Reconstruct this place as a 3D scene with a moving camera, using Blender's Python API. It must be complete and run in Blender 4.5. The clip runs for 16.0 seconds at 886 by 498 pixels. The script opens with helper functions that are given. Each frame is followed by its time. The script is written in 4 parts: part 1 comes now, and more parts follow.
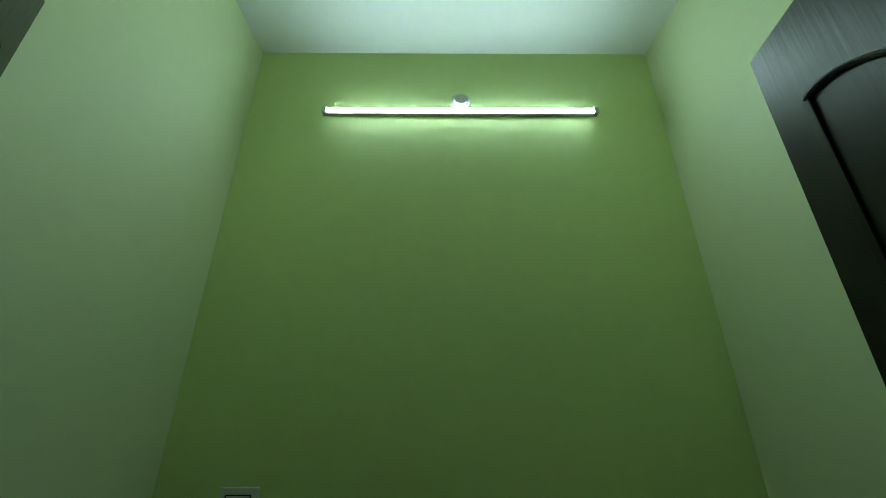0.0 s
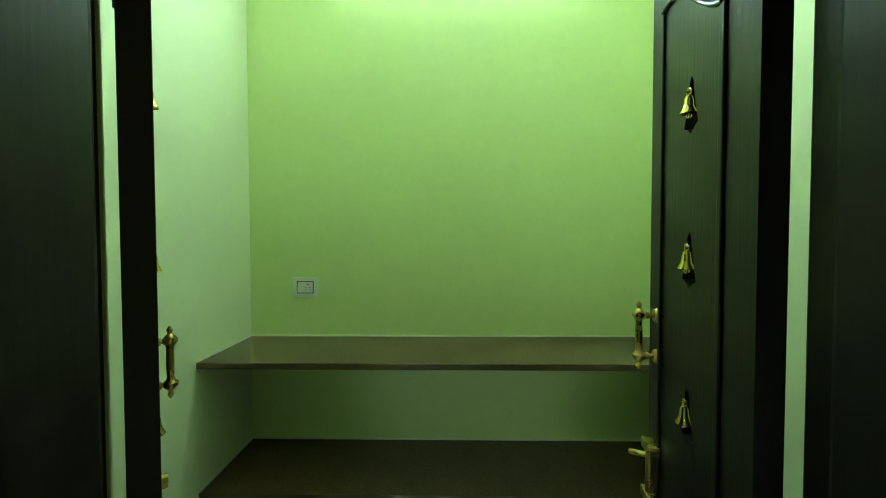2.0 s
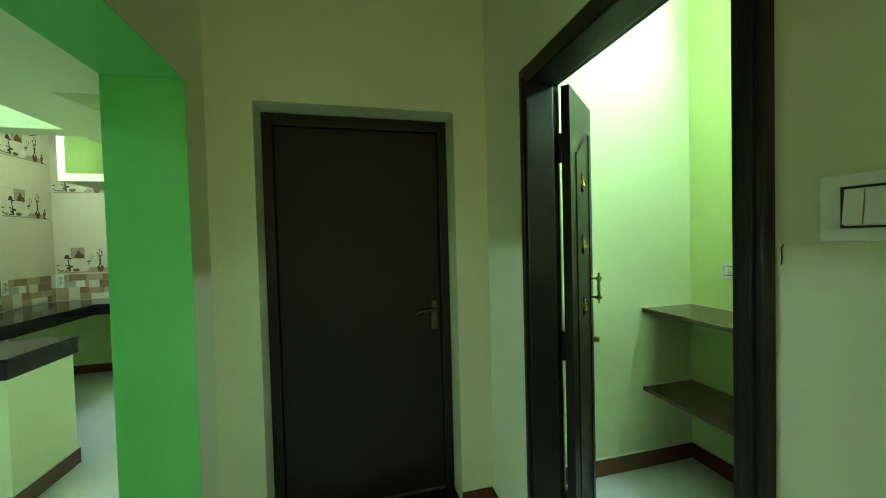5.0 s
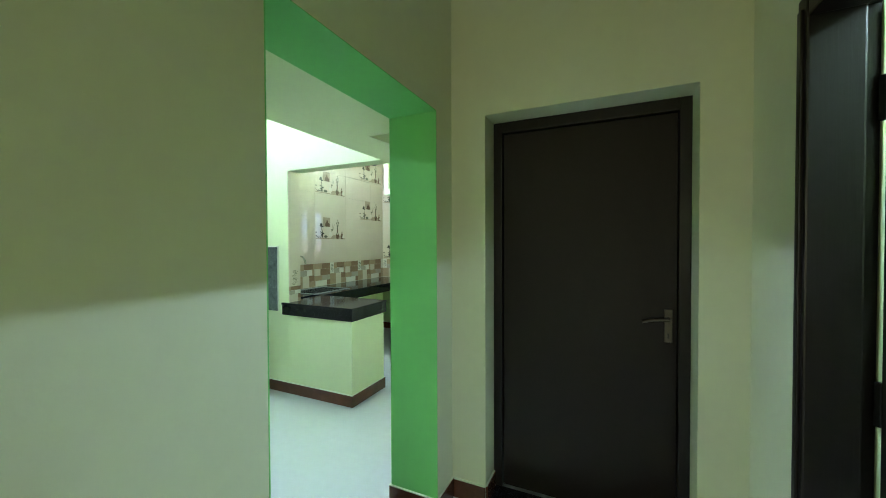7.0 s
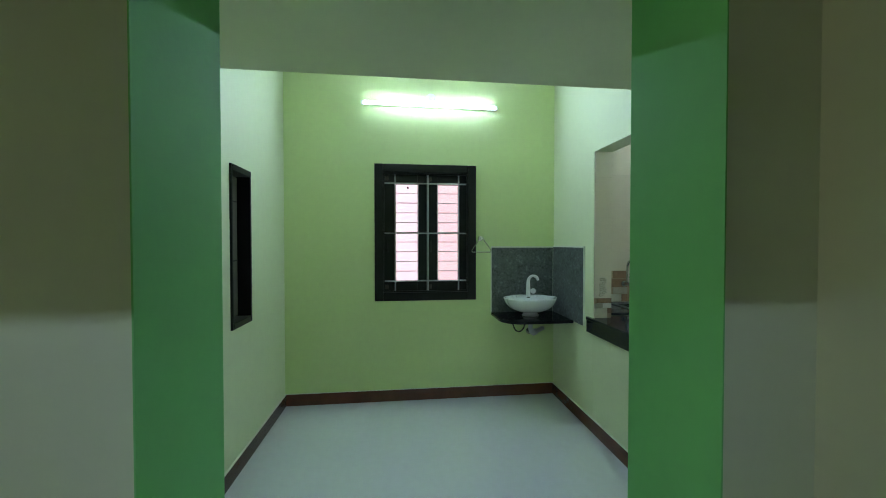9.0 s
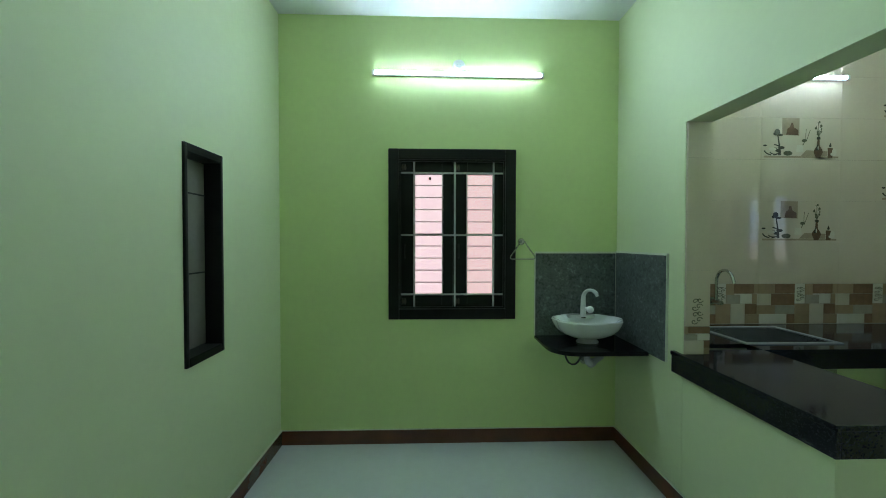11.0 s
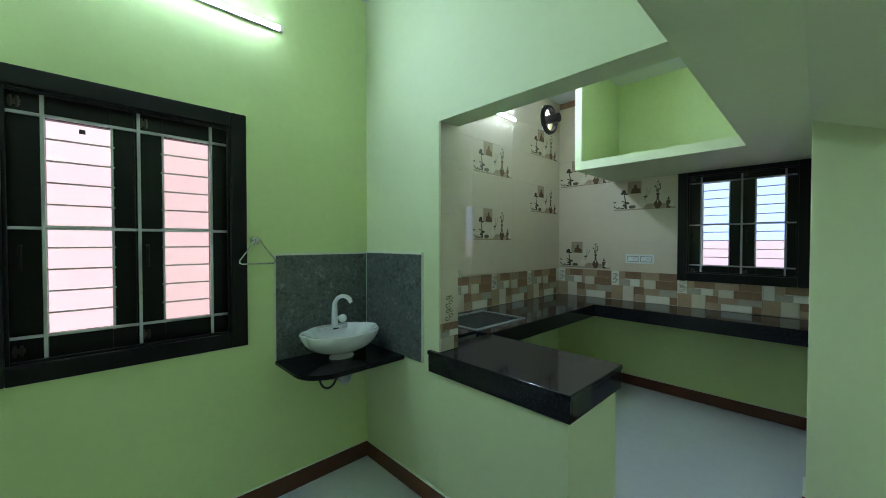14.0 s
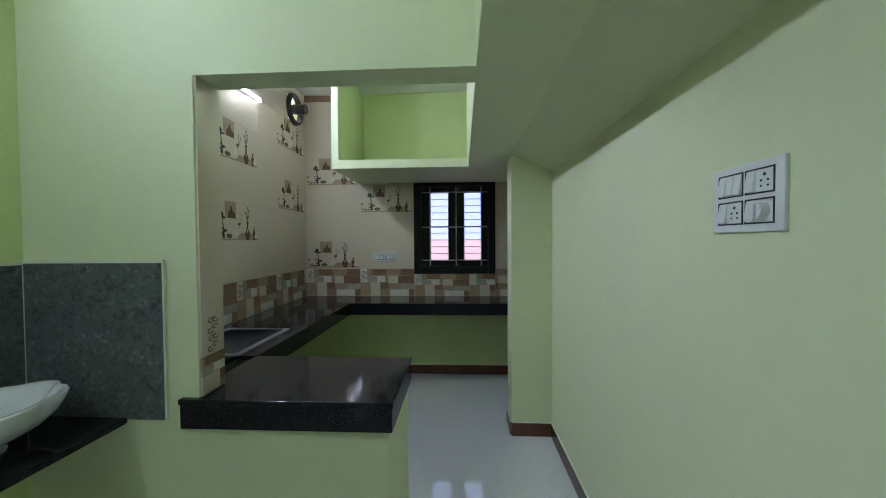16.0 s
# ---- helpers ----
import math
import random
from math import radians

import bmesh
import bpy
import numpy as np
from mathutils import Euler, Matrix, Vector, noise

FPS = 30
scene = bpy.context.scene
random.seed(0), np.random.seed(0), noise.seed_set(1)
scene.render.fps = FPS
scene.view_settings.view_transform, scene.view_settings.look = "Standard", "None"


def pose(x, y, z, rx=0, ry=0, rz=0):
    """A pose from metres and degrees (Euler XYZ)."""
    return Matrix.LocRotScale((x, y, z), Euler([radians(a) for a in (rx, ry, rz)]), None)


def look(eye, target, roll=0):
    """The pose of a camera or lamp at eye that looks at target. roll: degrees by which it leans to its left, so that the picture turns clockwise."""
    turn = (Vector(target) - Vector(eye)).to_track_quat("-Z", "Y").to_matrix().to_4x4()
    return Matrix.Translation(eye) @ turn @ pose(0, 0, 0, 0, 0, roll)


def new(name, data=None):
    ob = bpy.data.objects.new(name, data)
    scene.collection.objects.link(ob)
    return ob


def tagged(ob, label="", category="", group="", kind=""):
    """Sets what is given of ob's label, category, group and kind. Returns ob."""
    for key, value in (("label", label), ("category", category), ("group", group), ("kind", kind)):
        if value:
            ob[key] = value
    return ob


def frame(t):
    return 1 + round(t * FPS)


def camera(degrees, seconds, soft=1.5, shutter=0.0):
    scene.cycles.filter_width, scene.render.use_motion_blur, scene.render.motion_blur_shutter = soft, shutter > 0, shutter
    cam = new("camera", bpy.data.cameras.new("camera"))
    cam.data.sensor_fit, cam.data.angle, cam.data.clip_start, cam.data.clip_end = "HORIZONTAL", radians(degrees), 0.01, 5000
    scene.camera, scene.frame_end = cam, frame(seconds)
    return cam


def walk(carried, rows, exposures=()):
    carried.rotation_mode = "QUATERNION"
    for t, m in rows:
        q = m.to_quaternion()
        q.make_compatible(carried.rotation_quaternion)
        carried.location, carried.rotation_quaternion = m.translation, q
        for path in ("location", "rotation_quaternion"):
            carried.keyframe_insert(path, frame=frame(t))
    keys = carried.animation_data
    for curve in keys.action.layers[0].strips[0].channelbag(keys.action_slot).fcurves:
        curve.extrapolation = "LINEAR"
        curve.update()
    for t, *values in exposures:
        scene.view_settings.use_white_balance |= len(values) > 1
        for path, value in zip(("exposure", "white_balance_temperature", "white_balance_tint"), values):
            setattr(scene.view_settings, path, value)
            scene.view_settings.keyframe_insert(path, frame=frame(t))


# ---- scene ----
cam = camera(101.3, 16.0, soft=1.0)
PATH = [
    (0, (0.367, 1.166, 1.528), (2.226, 1.158, 2.265), -0.0),
    (0.5, (0.336, 1.184, 1.506), (2.307, 1.144, 1.841), 0.2),
    (1, (0.321, 1.188, 1.475), (2.321, 1.165, 1.497), -0.0),
    (1.5, (0.172, 1.157, 1.443), (2.172, 1.139, 1.404), 0.0),
    (2, (-0.02, 1.106, 1.438), (1.979, 1.138, 1.386), -0.1),
    (2.5, (-0.218, 1.004, 1.437), (1.765, 1.255, 1.38), -0.4),
    (3, (-0.317, 0.861, 1.456), (1.539, 1.605, 1.397), -0.5),
    (3.5, (-0.364, 0.684, 1.468), (1.163, 1.973, 1.399), -0.3),
    (4, (-0.459, 0.514, 1.438), (0.659, 2.171, 1.394), -1.1),
    (6.5, (-0.285, -0.107, 1.43), (-0.685, 1.852, 1.388), -0.5),
    (7, (-0.24, 0.143, 1.419), (-1.079, 1.958, 1.385), -0.2),
    (7.5, (-0.274, 0.392, 1.435), (-1.559, 1.925, 1.401), -0.8),
    (8, (-0.262, 0.7, 1.429), (-1.938, 1.791, 1.399), -0.3),
    (8.5, (-0.331, 0.972, 1.44), (-2.229, 1.607, 1.387), -0.2),
    (9, (-0.438, 1.209, 1.424), (-2.424, 1.439, 1.389), -0.0),
    (11.5, (-1.226, 1.289, 1.467), (-3.224, 1.348, 1.427), 0.1),
    (12, (-1.3, 1.279, 1.469), (-3.297, 1.383, 1.43), 0.1),
    (12.5, (-1.342, 1.314, 1.478), (-3.302, 1.708, 1.432), 0.0),
    (13, (-1.391, 1.289, 1.473), (-3.24, 2.05, 1.431), -0.0),
    (13.5, (-1.454, 1.275, 1.463), (-3.127, 2.371, 1.422), 0.0),
    (14, (-1.582, 1.298, 1.452), (-3.021, 2.686, 1.416), -0.0),
    (14.5, (-1.701, 1.32, 1.456), (-2.846, 2.959, 1.416), -0.1),
    (15, (-1.831, 1.291, 1.461), (-2.618, 3.129, 1.424), -0.2),
    (15.5, (-1.931, 1.28, 1.46), (-2.317, 3.242, 1.417), -0.3),
    (16, (-1.979, 1.291, 1.463), (-2.085, 3.288, 1.416), -0.4),
]
EXPOSURES = [(0, -1.45, 6500, -10), (0.5, -1.1, 6600, -12), (1.0, -0.15, 7300, -18), (1.5, 0.25, 7200, -17), (2.5, 0.8, 6900, -18), (4, 1.0, 7300, -32), (6.5, 1.6, 6000, 3), (7, 1.55, 5900, 9), (7.5, 1.45, 5900, 12), (8, 1.1, 5800, 17), (9, 0.3, 5700, 17), (11.5, -0.05, 5900, 7), (12.5, 0.0, 5900, 7), (13.5, 0.15, 5800, 9), (14.5, 0.2, 5800, 13), (16, 0.05, 6100, 28)]
walk(cam, [(t, look(eye, target, roll)) for t, eye, target, roll in PATH], EXPOSURES)

# ---- world and light ----
world = bpy.data.worlds.new("world")
scene.world = world
world.use_nodes = True
_sky = world.node_tree.nodes.new("ShaderNodeTexSky")
_sky.sky_type, _sky.sun_disc, _sky.sun_elevation, _sky.sun_rotation = "NISHITA", False, radians(50), radians(200)
world.node_tree.links.new(_sky.outputs[0], world.node_tree.nodes["Background"].inputs[0])
world.node_tree.nodes["Background"].inputs[1].default_value = 0.1
TUBE = 175.0
# added fill lamp that brightens the hall from an invented opening behind
_fill = bpy.data.lights.new("hall_fill_light", "AREA")
_fill.shape, _fill.size, _fill.size_y, _fill.energy, _fill.color = "RECTANGLE", 0.9, 1.3, 5.4, (1.0, 0.92, 0.48)
_fill_ob = new("hall_fill_light", _fill)
_fill_ob.matrix_basis = look((-0.38, -3.25, 1.55), (-0.38, 0.0, 1.55))

# ---- materials ----


def mat(name, color, rough=0.5, metal=0.0, var=0.06, scale=6.0, bump=0.0, bscale=120.0, coat=0.0, spec=0.5):
    """Principled material whose colour wanders at two scales, with a fine relief."""
    m = bpy.data.materials.new(name)
    m.use_nodes = True
    n, l = m.node_tree.nodes, m.node_tree.links
    p = n["Principled BSDF"]
    p.inputs["Roughness"].default_value, p.inputs["Metallic"].default_value = rough, metal
    p.inputs["Coat Weight"].default_value = coat
    p.inputs["Specular IOR Level"].default_value = spec
    tc = n.new("ShaderNodeTexCoord")
    big, fine = n.new("ShaderNodeTexNoise"), n.new("ShaderNodeTexNoise")
    big.inputs["Scale"].default_value, fine.inputs["Scale"].default_value = scale, scale * 14
    big.inputs["Detail"].default_value = 5
    for t in (big, fine):
        l.new(tc.outputs["Object"], t.inputs["Vector"])
    mix = n.new("ShaderNodeMix")
    mix.data_type = "FLOAT"
    mix.inputs[0].default_value = 0.35
    l.new(big.outputs[0], mix.inputs[2])
    l.new(fine.outputs[0], mix.inputs[3])
    ramp = n.new("ShaderNodeValToRGB")
    ramp.color_ramp.elements[0].position, ramp.color_ramp.elements[1].position = 0.3, 0.7
    ramp.color_ramp.elements[0].color = (*[c * (1 - var) for c in color], 1)
    ramp.color_ramp.elements[1].color = (*[min(1, c * (1 + var)) for c in color], 1)
    l.new(mix.outputs[0], ramp.inputs[0])
    l.new(ramp.outputs[0], p.inputs["Base Color"])
    rr = n.new("ShaderNodeMapRange")
    rr.inputs[3].default_value, rr.inputs[4].default_value = rough * 0.85, min(1, rough * 1.15)
    l.new(big.outputs[0], rr.inputs[0])
    l.new(rr.outputs[0], p.inputs["Roughness"])
    if bump:
        b, bn = n.new("ShaderNodeBump"), n.new("ShaderNodeTexNoise")
        bn.inputs["Scale"].default_value, bn.inputs["Detail"].default_value = bscale, 4
        b.inputs["Strength"].default_value, b.inputs["Distance"].default_value = bump, 0.004
        l.new(tc.outputs["Object"], bn.inputs["Vector"])
        l.new(bn.outputs[0], b.inputs["Height"])
        l.new(b.outputs[0], p.inputs["Normal"])
    return m


def speckled(name, dark, light, rough, scale, amount=0.55):
    """Polished granite: voronoi grains of two colours over soft clouds."""
    m = mat(name, dark, rough, 0, 0.12, 9)
    n, l = m.node_tree.nodes, m.node_tree.links
    p = n["Principled BSDF"]
    base = p.inputs["Base Color"].links[0].from_socket
    v = n.new("ShaderNodeTexVoronoi")
    v.inputs["Scale"].default_value = scale
    tc = n.new("ShaderNodeTexCoord")
    l.new(tc.outputs["Object"], v.inputs["Vector"])
    r = n.new("ShaderNodeValToRGB")
    r.color_ramp.elements[0].position, r.color_ramp.elements[1].position = amount, amount + 0.25
    sep = n.new("ShaderNodeSeparateColor")
    l.new(v.outputs["Color"], sep.inputs[0])
    l.new(sep.outputs[0], r.inputs[0])
    mx = n.new("ShaderNodeMix")
    mx.data_type = "RGBA"
    mx.inputs[7].default_value = (*light, 1)
    l.new(r.outputs[0], mx.inputs[0])
    l.new(base, mx.inputs[6])
    l.new(mx.outputs[2], p.inputs["Base Color"])
    return m


def mottled(name, dark, mid, light, rough):
    """Flamed granite: uneven clouds of dark and grey with scattered pits and bright flecks."""
    m = mat(name, mid, rough, 0, 0.1, 6)
    n, l = m.node_tree.nodes, m.node_tree.links
    p = n["Principled BSDF"]
    tc = n.new("ShaderNodeTexCoord")
    big, fine = n.new("ShaderNodeTexNoise"), n.new("ShaderNodeTexNoise")
    for t, sc, det, dist in ((big, 15, 6, 0.8), (fine, 60, 3, 0.5)):
        t.inputs["Scale"].default_value, t.inputs["Detail"].default_value, t.inputs["Distortion"].default_value = sc, det, dist
        l.new(tc.outputs["Object"], t.inputs["Vector"])
    mix = n.new("ShaderNodeMix")
    mix.data_type = "FLOAT"
    mix.inputs[0].default_value = 0.62
    l.new(big.outputs[0], mix.inputs[2])
    l.new(fine.outputs[0], mix.inputs[3])
    r = n.new("ShaderNodeValToRGB")
    e = r.color_ramp.elements
    e[0].position, e[0].color = 0.38, (*dark, 1)
    e[1].position, e[1].color = 0.67, (*light, 1)
    for pos, c in ((0.45, [0.75 * v for v in mid]), (0.58, mid)):
        e.new(pos).color = (*c, 1)
    l.new(mix.outputs[0], r.inputs[0])
    l.new(r.outputs[0], p.inputs["Base Color"])
    b = n.new("ShaderNodeBump")
    b.inputs["Strength"].default_value, b.inputs["Distance"].default_value = 0.5, 0.003
    l.new(mix.outputs[0], b.inputs["Height"])
    l.new(b.outputs[0], p.inputs["Normal"])
    return m


def wood(name, color, rough):
    """Stained wood with stretched upright grain."""
    m = mat(name, color, rough, 0, 0.2, 3, spec=0.3)
    n, l = m.node_tree.nodes, m.node_tree.links
    tc, mp, ns, b = n.new("ShaderNodeTexCoord"), n.new("ShaderNodeMapping"), n.new("ShaderNodeTexNoise"), n.new("ShaderNodeBump")
    mp.inputs["Scale"].default_value = (60, 60, 2.5)
    ns.inputs["Scale"].default_value = 2
    ns.inputs["Detail"].default_value = 6
    b.inputs["Strength"].default_value, b.inputs["Distance"].default_value = 0.25, 0.002
    l.new(tc.outputs["Object"], mp.inputs[0])
    l.new(mp.outputs[0], ns.inputs["Vector"])
    l.new(ns.outputs[0], b.inputs["Height"])
    l.new(b.outputs[0], n["Principled BSDF"].inputs["Normal"])
    return m


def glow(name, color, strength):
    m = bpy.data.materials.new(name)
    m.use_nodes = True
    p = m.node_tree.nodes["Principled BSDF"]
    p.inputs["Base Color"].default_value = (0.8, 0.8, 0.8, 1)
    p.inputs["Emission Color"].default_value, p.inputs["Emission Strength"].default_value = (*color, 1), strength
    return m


def glass(name, color=(1, 1, 1), rough=0.0):
    m = bpy.data.materials.new(name)
    m.use_nodes = True
    p = m.node_tree.nodes["Principled BSDF"]
    p.inputs["Base Color"].default_value = (*color, 1)
    p.inputs["Transmission Weight"].default_value, p.inputs["Roughness"].default_value, p.inputs["IOR"].default_value = 1, rough, 1.45
    return m


PALE = mat("pale_green_paint", (0.69, 0.75, 0.485), 0.6, 0, 0.03, 1.6, 0.12, 60)
LIME = mat("lime_green_paint", (0.655, 0.775, 0.36), 0.55, 0, 0.035, 1.6, 0.12, 60)
LEAFGREEN = mat("leaf_green_paint", (0.19, 0.54, 0.16), 0.7, 0, 0.04, 1.6, 0.12, 60)
HALL = mat("cream_green_paint", (0.66, 0.68, 0.49), 0.6, 0, 0.03, 1.6, 0.12, 60)
CEIL = mat("white_ceiling_paint", (0.80, 0.82, 0.80), 0.8, 0, 0.02, 2, 0.1, 50)
FLOOR = mat("polished_floor_tile", (0.72, 0.74, 0.79), 0.03, 0, 0.05, 1.3, 0.0, coat=1.0, spec=0.8)
FLOOR.node_tree.nodes["Principled BSDF"].inputs["Coat IOR"].default_value = 1.65
SKIRT = mat("brown_skirting_tile", (0.11, 0.038, 0.020), 0.22, 0, 0.25, 9)
GROUT = mat("pale_grout", (0.70, 0.74, 0.60), 0.8, 0, 0.06, 20)
BROWNGRANITE = speckled("brown_granite", (0.085, 0.054, 0.030), (0.10, 0.066, 0.038), 0.2, 210)
BLACKGRANITE = speckled("black_granite", (0.011, 0.011, 0.014), (0.03, 0.031, 0.038), 0.08, 200, 0.72)
BLACKGRANITE.node_tree.nodes["Principled BSDF"].inputs["Specular IOR Level"].default_value = 0.28
GREYGRANITE = mottled("grey_granite", (0.05, 0.064, 0.058), (0.125, 0.145, 0.14), (0.23, 0.26, 0.26), 0.3)
DARKWOOD = wood("dark_stained_wood", (0.010, 0.0075, 0.007), 0.36)
BROWNDOOR = wood("dark_brown_door_laminate", (0.012, 0.0075, 0.006), 0.55)
BLACKFRAME = mat("black_painted_steel", (0.008, 0.008, 0.008), 0.32, 0, 0.2, 8, spec=0.22)
BAR = mat("grey_painted_bar", (0.55, 0.56, 0.57), 0.35, 0.2, 0.08, 30)
SINKRIM = mat("satin_steel_rim", (0.30, 0.31, 0.32), 0.35, 0.5, 0.05, 30)
BRASS = mat("antique_brass", (0.52, 0.38, 0.12), 0.28, 1, 0.25, 25)
BELLBRASS = mat("polished_brass", (0.75, 0.60, 0.18), 0.2, 1, 0.15, 40)
STEEL = mat("brushed_steel", (0.55, 0.56, 0.57), 0.25, 1, 0.1, 30)
IRON = mat("blackened_iron", (0.03, 0.03, 0.03), 0.45, 0.8, 0.2, 30)
PORCELAIN = mat("white_porcelain", (0.84, 0.86, 0.88), 0.08, 0, 0.02, 8, coat=0.5)
PLASTIC = mat("white_switch_plastic", (0.74, 0.76, 0.76), 0.3, 0, 0.02, 20)
GREYPLASTIC = mat("pale_grey_plastic", (0.50, 0.52, 0.53), 0.4, 0, 0.03, 20)
BLACKPLASTIC = mat("black_plastic", (0.015, 0.015, 0.015), 0.4, 0, 0.1, 20)
TILE = mat("cream_glazed_tile", (0.66, 0.565, 0.45), 0.04, 0, 0.03, 5, coat=0.6, spec=0.7)
TILE_TAN = mat("tan_tile_print", (0.36, 0.28, 0.20), 0.12, 0, 0.15, 30)
TILE_BROWN = mat("brown_tile_print", (0.12, 0.07, 0.04), 0.12, 0, 0.25, 40)
TILE_LIGHT = mat("light_tile_print", (0.66, 0.60, 0.50), 0.1, 0, 0.06, 30)
TILE_DARK = mat("dark_tile_print", (0.055, 0.05, 0.035), 0.15, 0, 0.3, 60)
TILE_LEAF = mat("grey_green_tile_print", (0.11, 0.11, 0.07), 0.15, 0, 0.3, 60)
KITCHENGLOW = glow("lit_kitchen_tube", (0.74, 0.90, 1.0), TUBE * 1.22)
TUBEGLOW = glow("lit_tube", (0.72, 0.90, 1.0), TUBE)
# daylight on the pink wall outside is put in as emission
PINKOUT = glow("glowing_pink_backdrop", (1.0, 0.64, 0.73), 0.82)
# emission stands in for the daylight seen through the fan
PALEOUT = glow("glowing_pale_backdrop", (1.0, 0.86, 0.92), 1.2)
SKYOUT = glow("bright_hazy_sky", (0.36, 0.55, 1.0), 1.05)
PANE = glass("clear_window_pane")
DUSTYPANE = glass("dusty_window_pane", (0.86, 0.80, 0.77))
DULLPANE = mat("greyish_frosted_pane", (0.22, 0.215, 0.18), 0.16, 0, 0.1, 3)
MOSAIC = {"c": mat("mosaic_cream", (0.64, 0.57, 0.46), 0.1, 0, 0.06, 20), "t": mat("mosaic_tan", (0.40, 0.29, 0.19), 0.12, 0, 0.12, 25), "b": mat("mosaic_brown", (0.26, 0.16, 0.10), 0.12, 0, 0.2, 25), "w": mat("mosaic_white", (0.72, 0.68, 0.60), 0.1, 0, 0.05, 25), "g": mat("mosaic_grey", (0.42, 0.37, 0.30), 0.12, 0, 0.12, 25)}
TILEGROUT = mat("cream_tile_grout", (0.60, 0.53, 0.44), 0.7, 0, 0.05, 20)
DULLBRASS = mat("darkened_brass", (0.10, 0.09, 0.075), 0.4, 1, 0.25, 25)

# ---- building helpers ----


def box(bm, x0, y0, z0, x1, y1, z1, bev=0.0):
    r = bmesh.ops.create_cube(bm, size=1)
    bmesh.ops.scale(bm, vec=(abs(x1 - x0), abs(y1 - y0), abs(z1 - z0)), verts=r["verts"])
    bmesh.ops.translate(bm, vec=((x0 + x1) / 2, (y0 + y1) / 2, (z0 + z1) / 2), verts=r["verts"])
    if bev:
        es = list({e for v in r["verts"] for e in v.link_edges})
        bmesh.ops.bevel(bm, geom=es, offset=bev, segments=2, affect="EDGES", profile=0.6)
    return bm


def B(*boxes, bev=0.0):
    bm = bmesh.new()
    for b in boxes:
        box(bm, *b, bev=bev)
    return bm


def rod(bm, p0, p1, r0, r1=None, n=12):
    p0, p1 = Vector(p0), Vector(p1)
    d = p1 - p0
    m = Matrix.Translation((p0 + p1) / 2) @ d.to_track_quat("Z", "Y").to_matrix().to_4x4()
    bmesh.ops.create_cone(bm, cap_ends=True, segments=n, radius1=r0, radius2=r0 if r1 is None else r1, depth=d.length, matrix=m)
    return bm


def pipe(bm, pts, r, n=10):
    """A bent round bar through the points."""
    pts = [Vector(p) for p in pts]
    rings = []
    for i, p in enumerate(pts):
        d = (pts[min(i + 1, len(pts) - 1)] - pts[max(i - 1, 0)]).normalized()
        a = d.orthogonal().normalized() if i == 0 else (rings[-1][1] - d * rings[-1][1].dot(d)).normalized()
        b = d.cross(a)
        rr = r[i] if isinstance(r, (list, tuple)) else r
        rings.append(([bm.verts.new(p + (a * math.cos(t) + b * math.sin(t)) * rr) for t in [k * math.tau / n for k in range(n)]], a))
    for (u, _), (v, _) in zip(rings, rings[1:]):
        for k in range(n):
            bm.faces.new((u[k], u[(k + 1) % n], v[(k + 1) % n], v[k]))
    bm.faces.new(rings[0][0][::-1])
    bm.faces.new(rings[-1][0])
    return bm


def lathe(bm, prof, n=24, sx=1.0, sy=1.0, wave=None):
    """Turns a profile of (radius, height) about z."""
    rings = []
    for r, z in prof:
        ring = []
        for k in range(n):
            a = k * math.tau / n
            w = wave(a, z) if wave else 1.0
            ring.append(bm.verts.new((r * w * sx * math.cos(a), r * w * sy * math.sin(a), z)))
        rings.append(ring)
    for u, v in zip(rings, rings[1:]):
        for k in range(n):
            bm.faces.new((u[k], u[(k + 1) % n], v[(k + 1) % n], v[k]))
    bm.faces.new(rings[0][::-1])
    bm.faces.new(rings[-1])
    return bm


def prism(bm, poly, z0, z1):
    lo = [bm.verts.new((x, y, z0)) for x, y in poly]
    hi = [bm.verts.new((x, y, z1)) for x, y in poly]
    bm.faces.new(lo[::-1])
    bm.faces.new(hi)
    for i in range(len(poly)):
        j = (i + 1) % len(poly)
        bm.faces.new((lo[i], lo[j], hi[j], hi[i]))
    return bm


def mesh(name, bm, material, smooth=False):
    bmesh.ops.recalc_face_normals(bm, faces=bm.faces)
    me = bpy.data.meshes.new(name)
    bm.to_mesh(me)
    bm.free()
    me.materials.append(material)
    if smooth:
        for f in me.polygons:
            f.use_smooth = True
        me.set_sharp_from_angle(angle=radians(40))
    return me


def part(name, bm, material, parent, label="", smooth=False):
    ob = new(name, mesh(name, bm, material, smooth))
    ob.parent = parent
    return tagged(ob, label)


def thing(name, label, category, m=None, group=""):
    ob = new(name)
    ob.empty_display_size = 0.1
    if m is not None:
        ob.matrix_basis = m
    return tagged(ob, label, category, group)


def struct(name, bm, material, label="", category="wall"):
    return tagged(new(name, mesh(name, bm, material)), label, category, "", "structure")


# ---- the rooms: plan ----
H = 3.06                      # ceiling
HX, DX = -1.044, -1.318        # partition: hall face, dining face
PX0, PX1, PXB = 0.277, 0.42, 1.657   # prayer room wall: hall face, inner face, back wall
PY0, PY1 = 0.178, 2.032        # prayer room sides
JL, JR, JT = 0.80, 1.803, 2.088     # opening from hall to dining
WX = -3.717                   # dining window wall
DY = 0.206                    # dining side wall
KY, KYB = 2.639, 2.778        # wall between dining and kitchen
KF = 5.249                    # kitchen end wall
LX = -1.925                   # edge of the loft slab
LZ = 2.088                    # underside of the loft slab
SY = -3.2                     # end of the hall behind

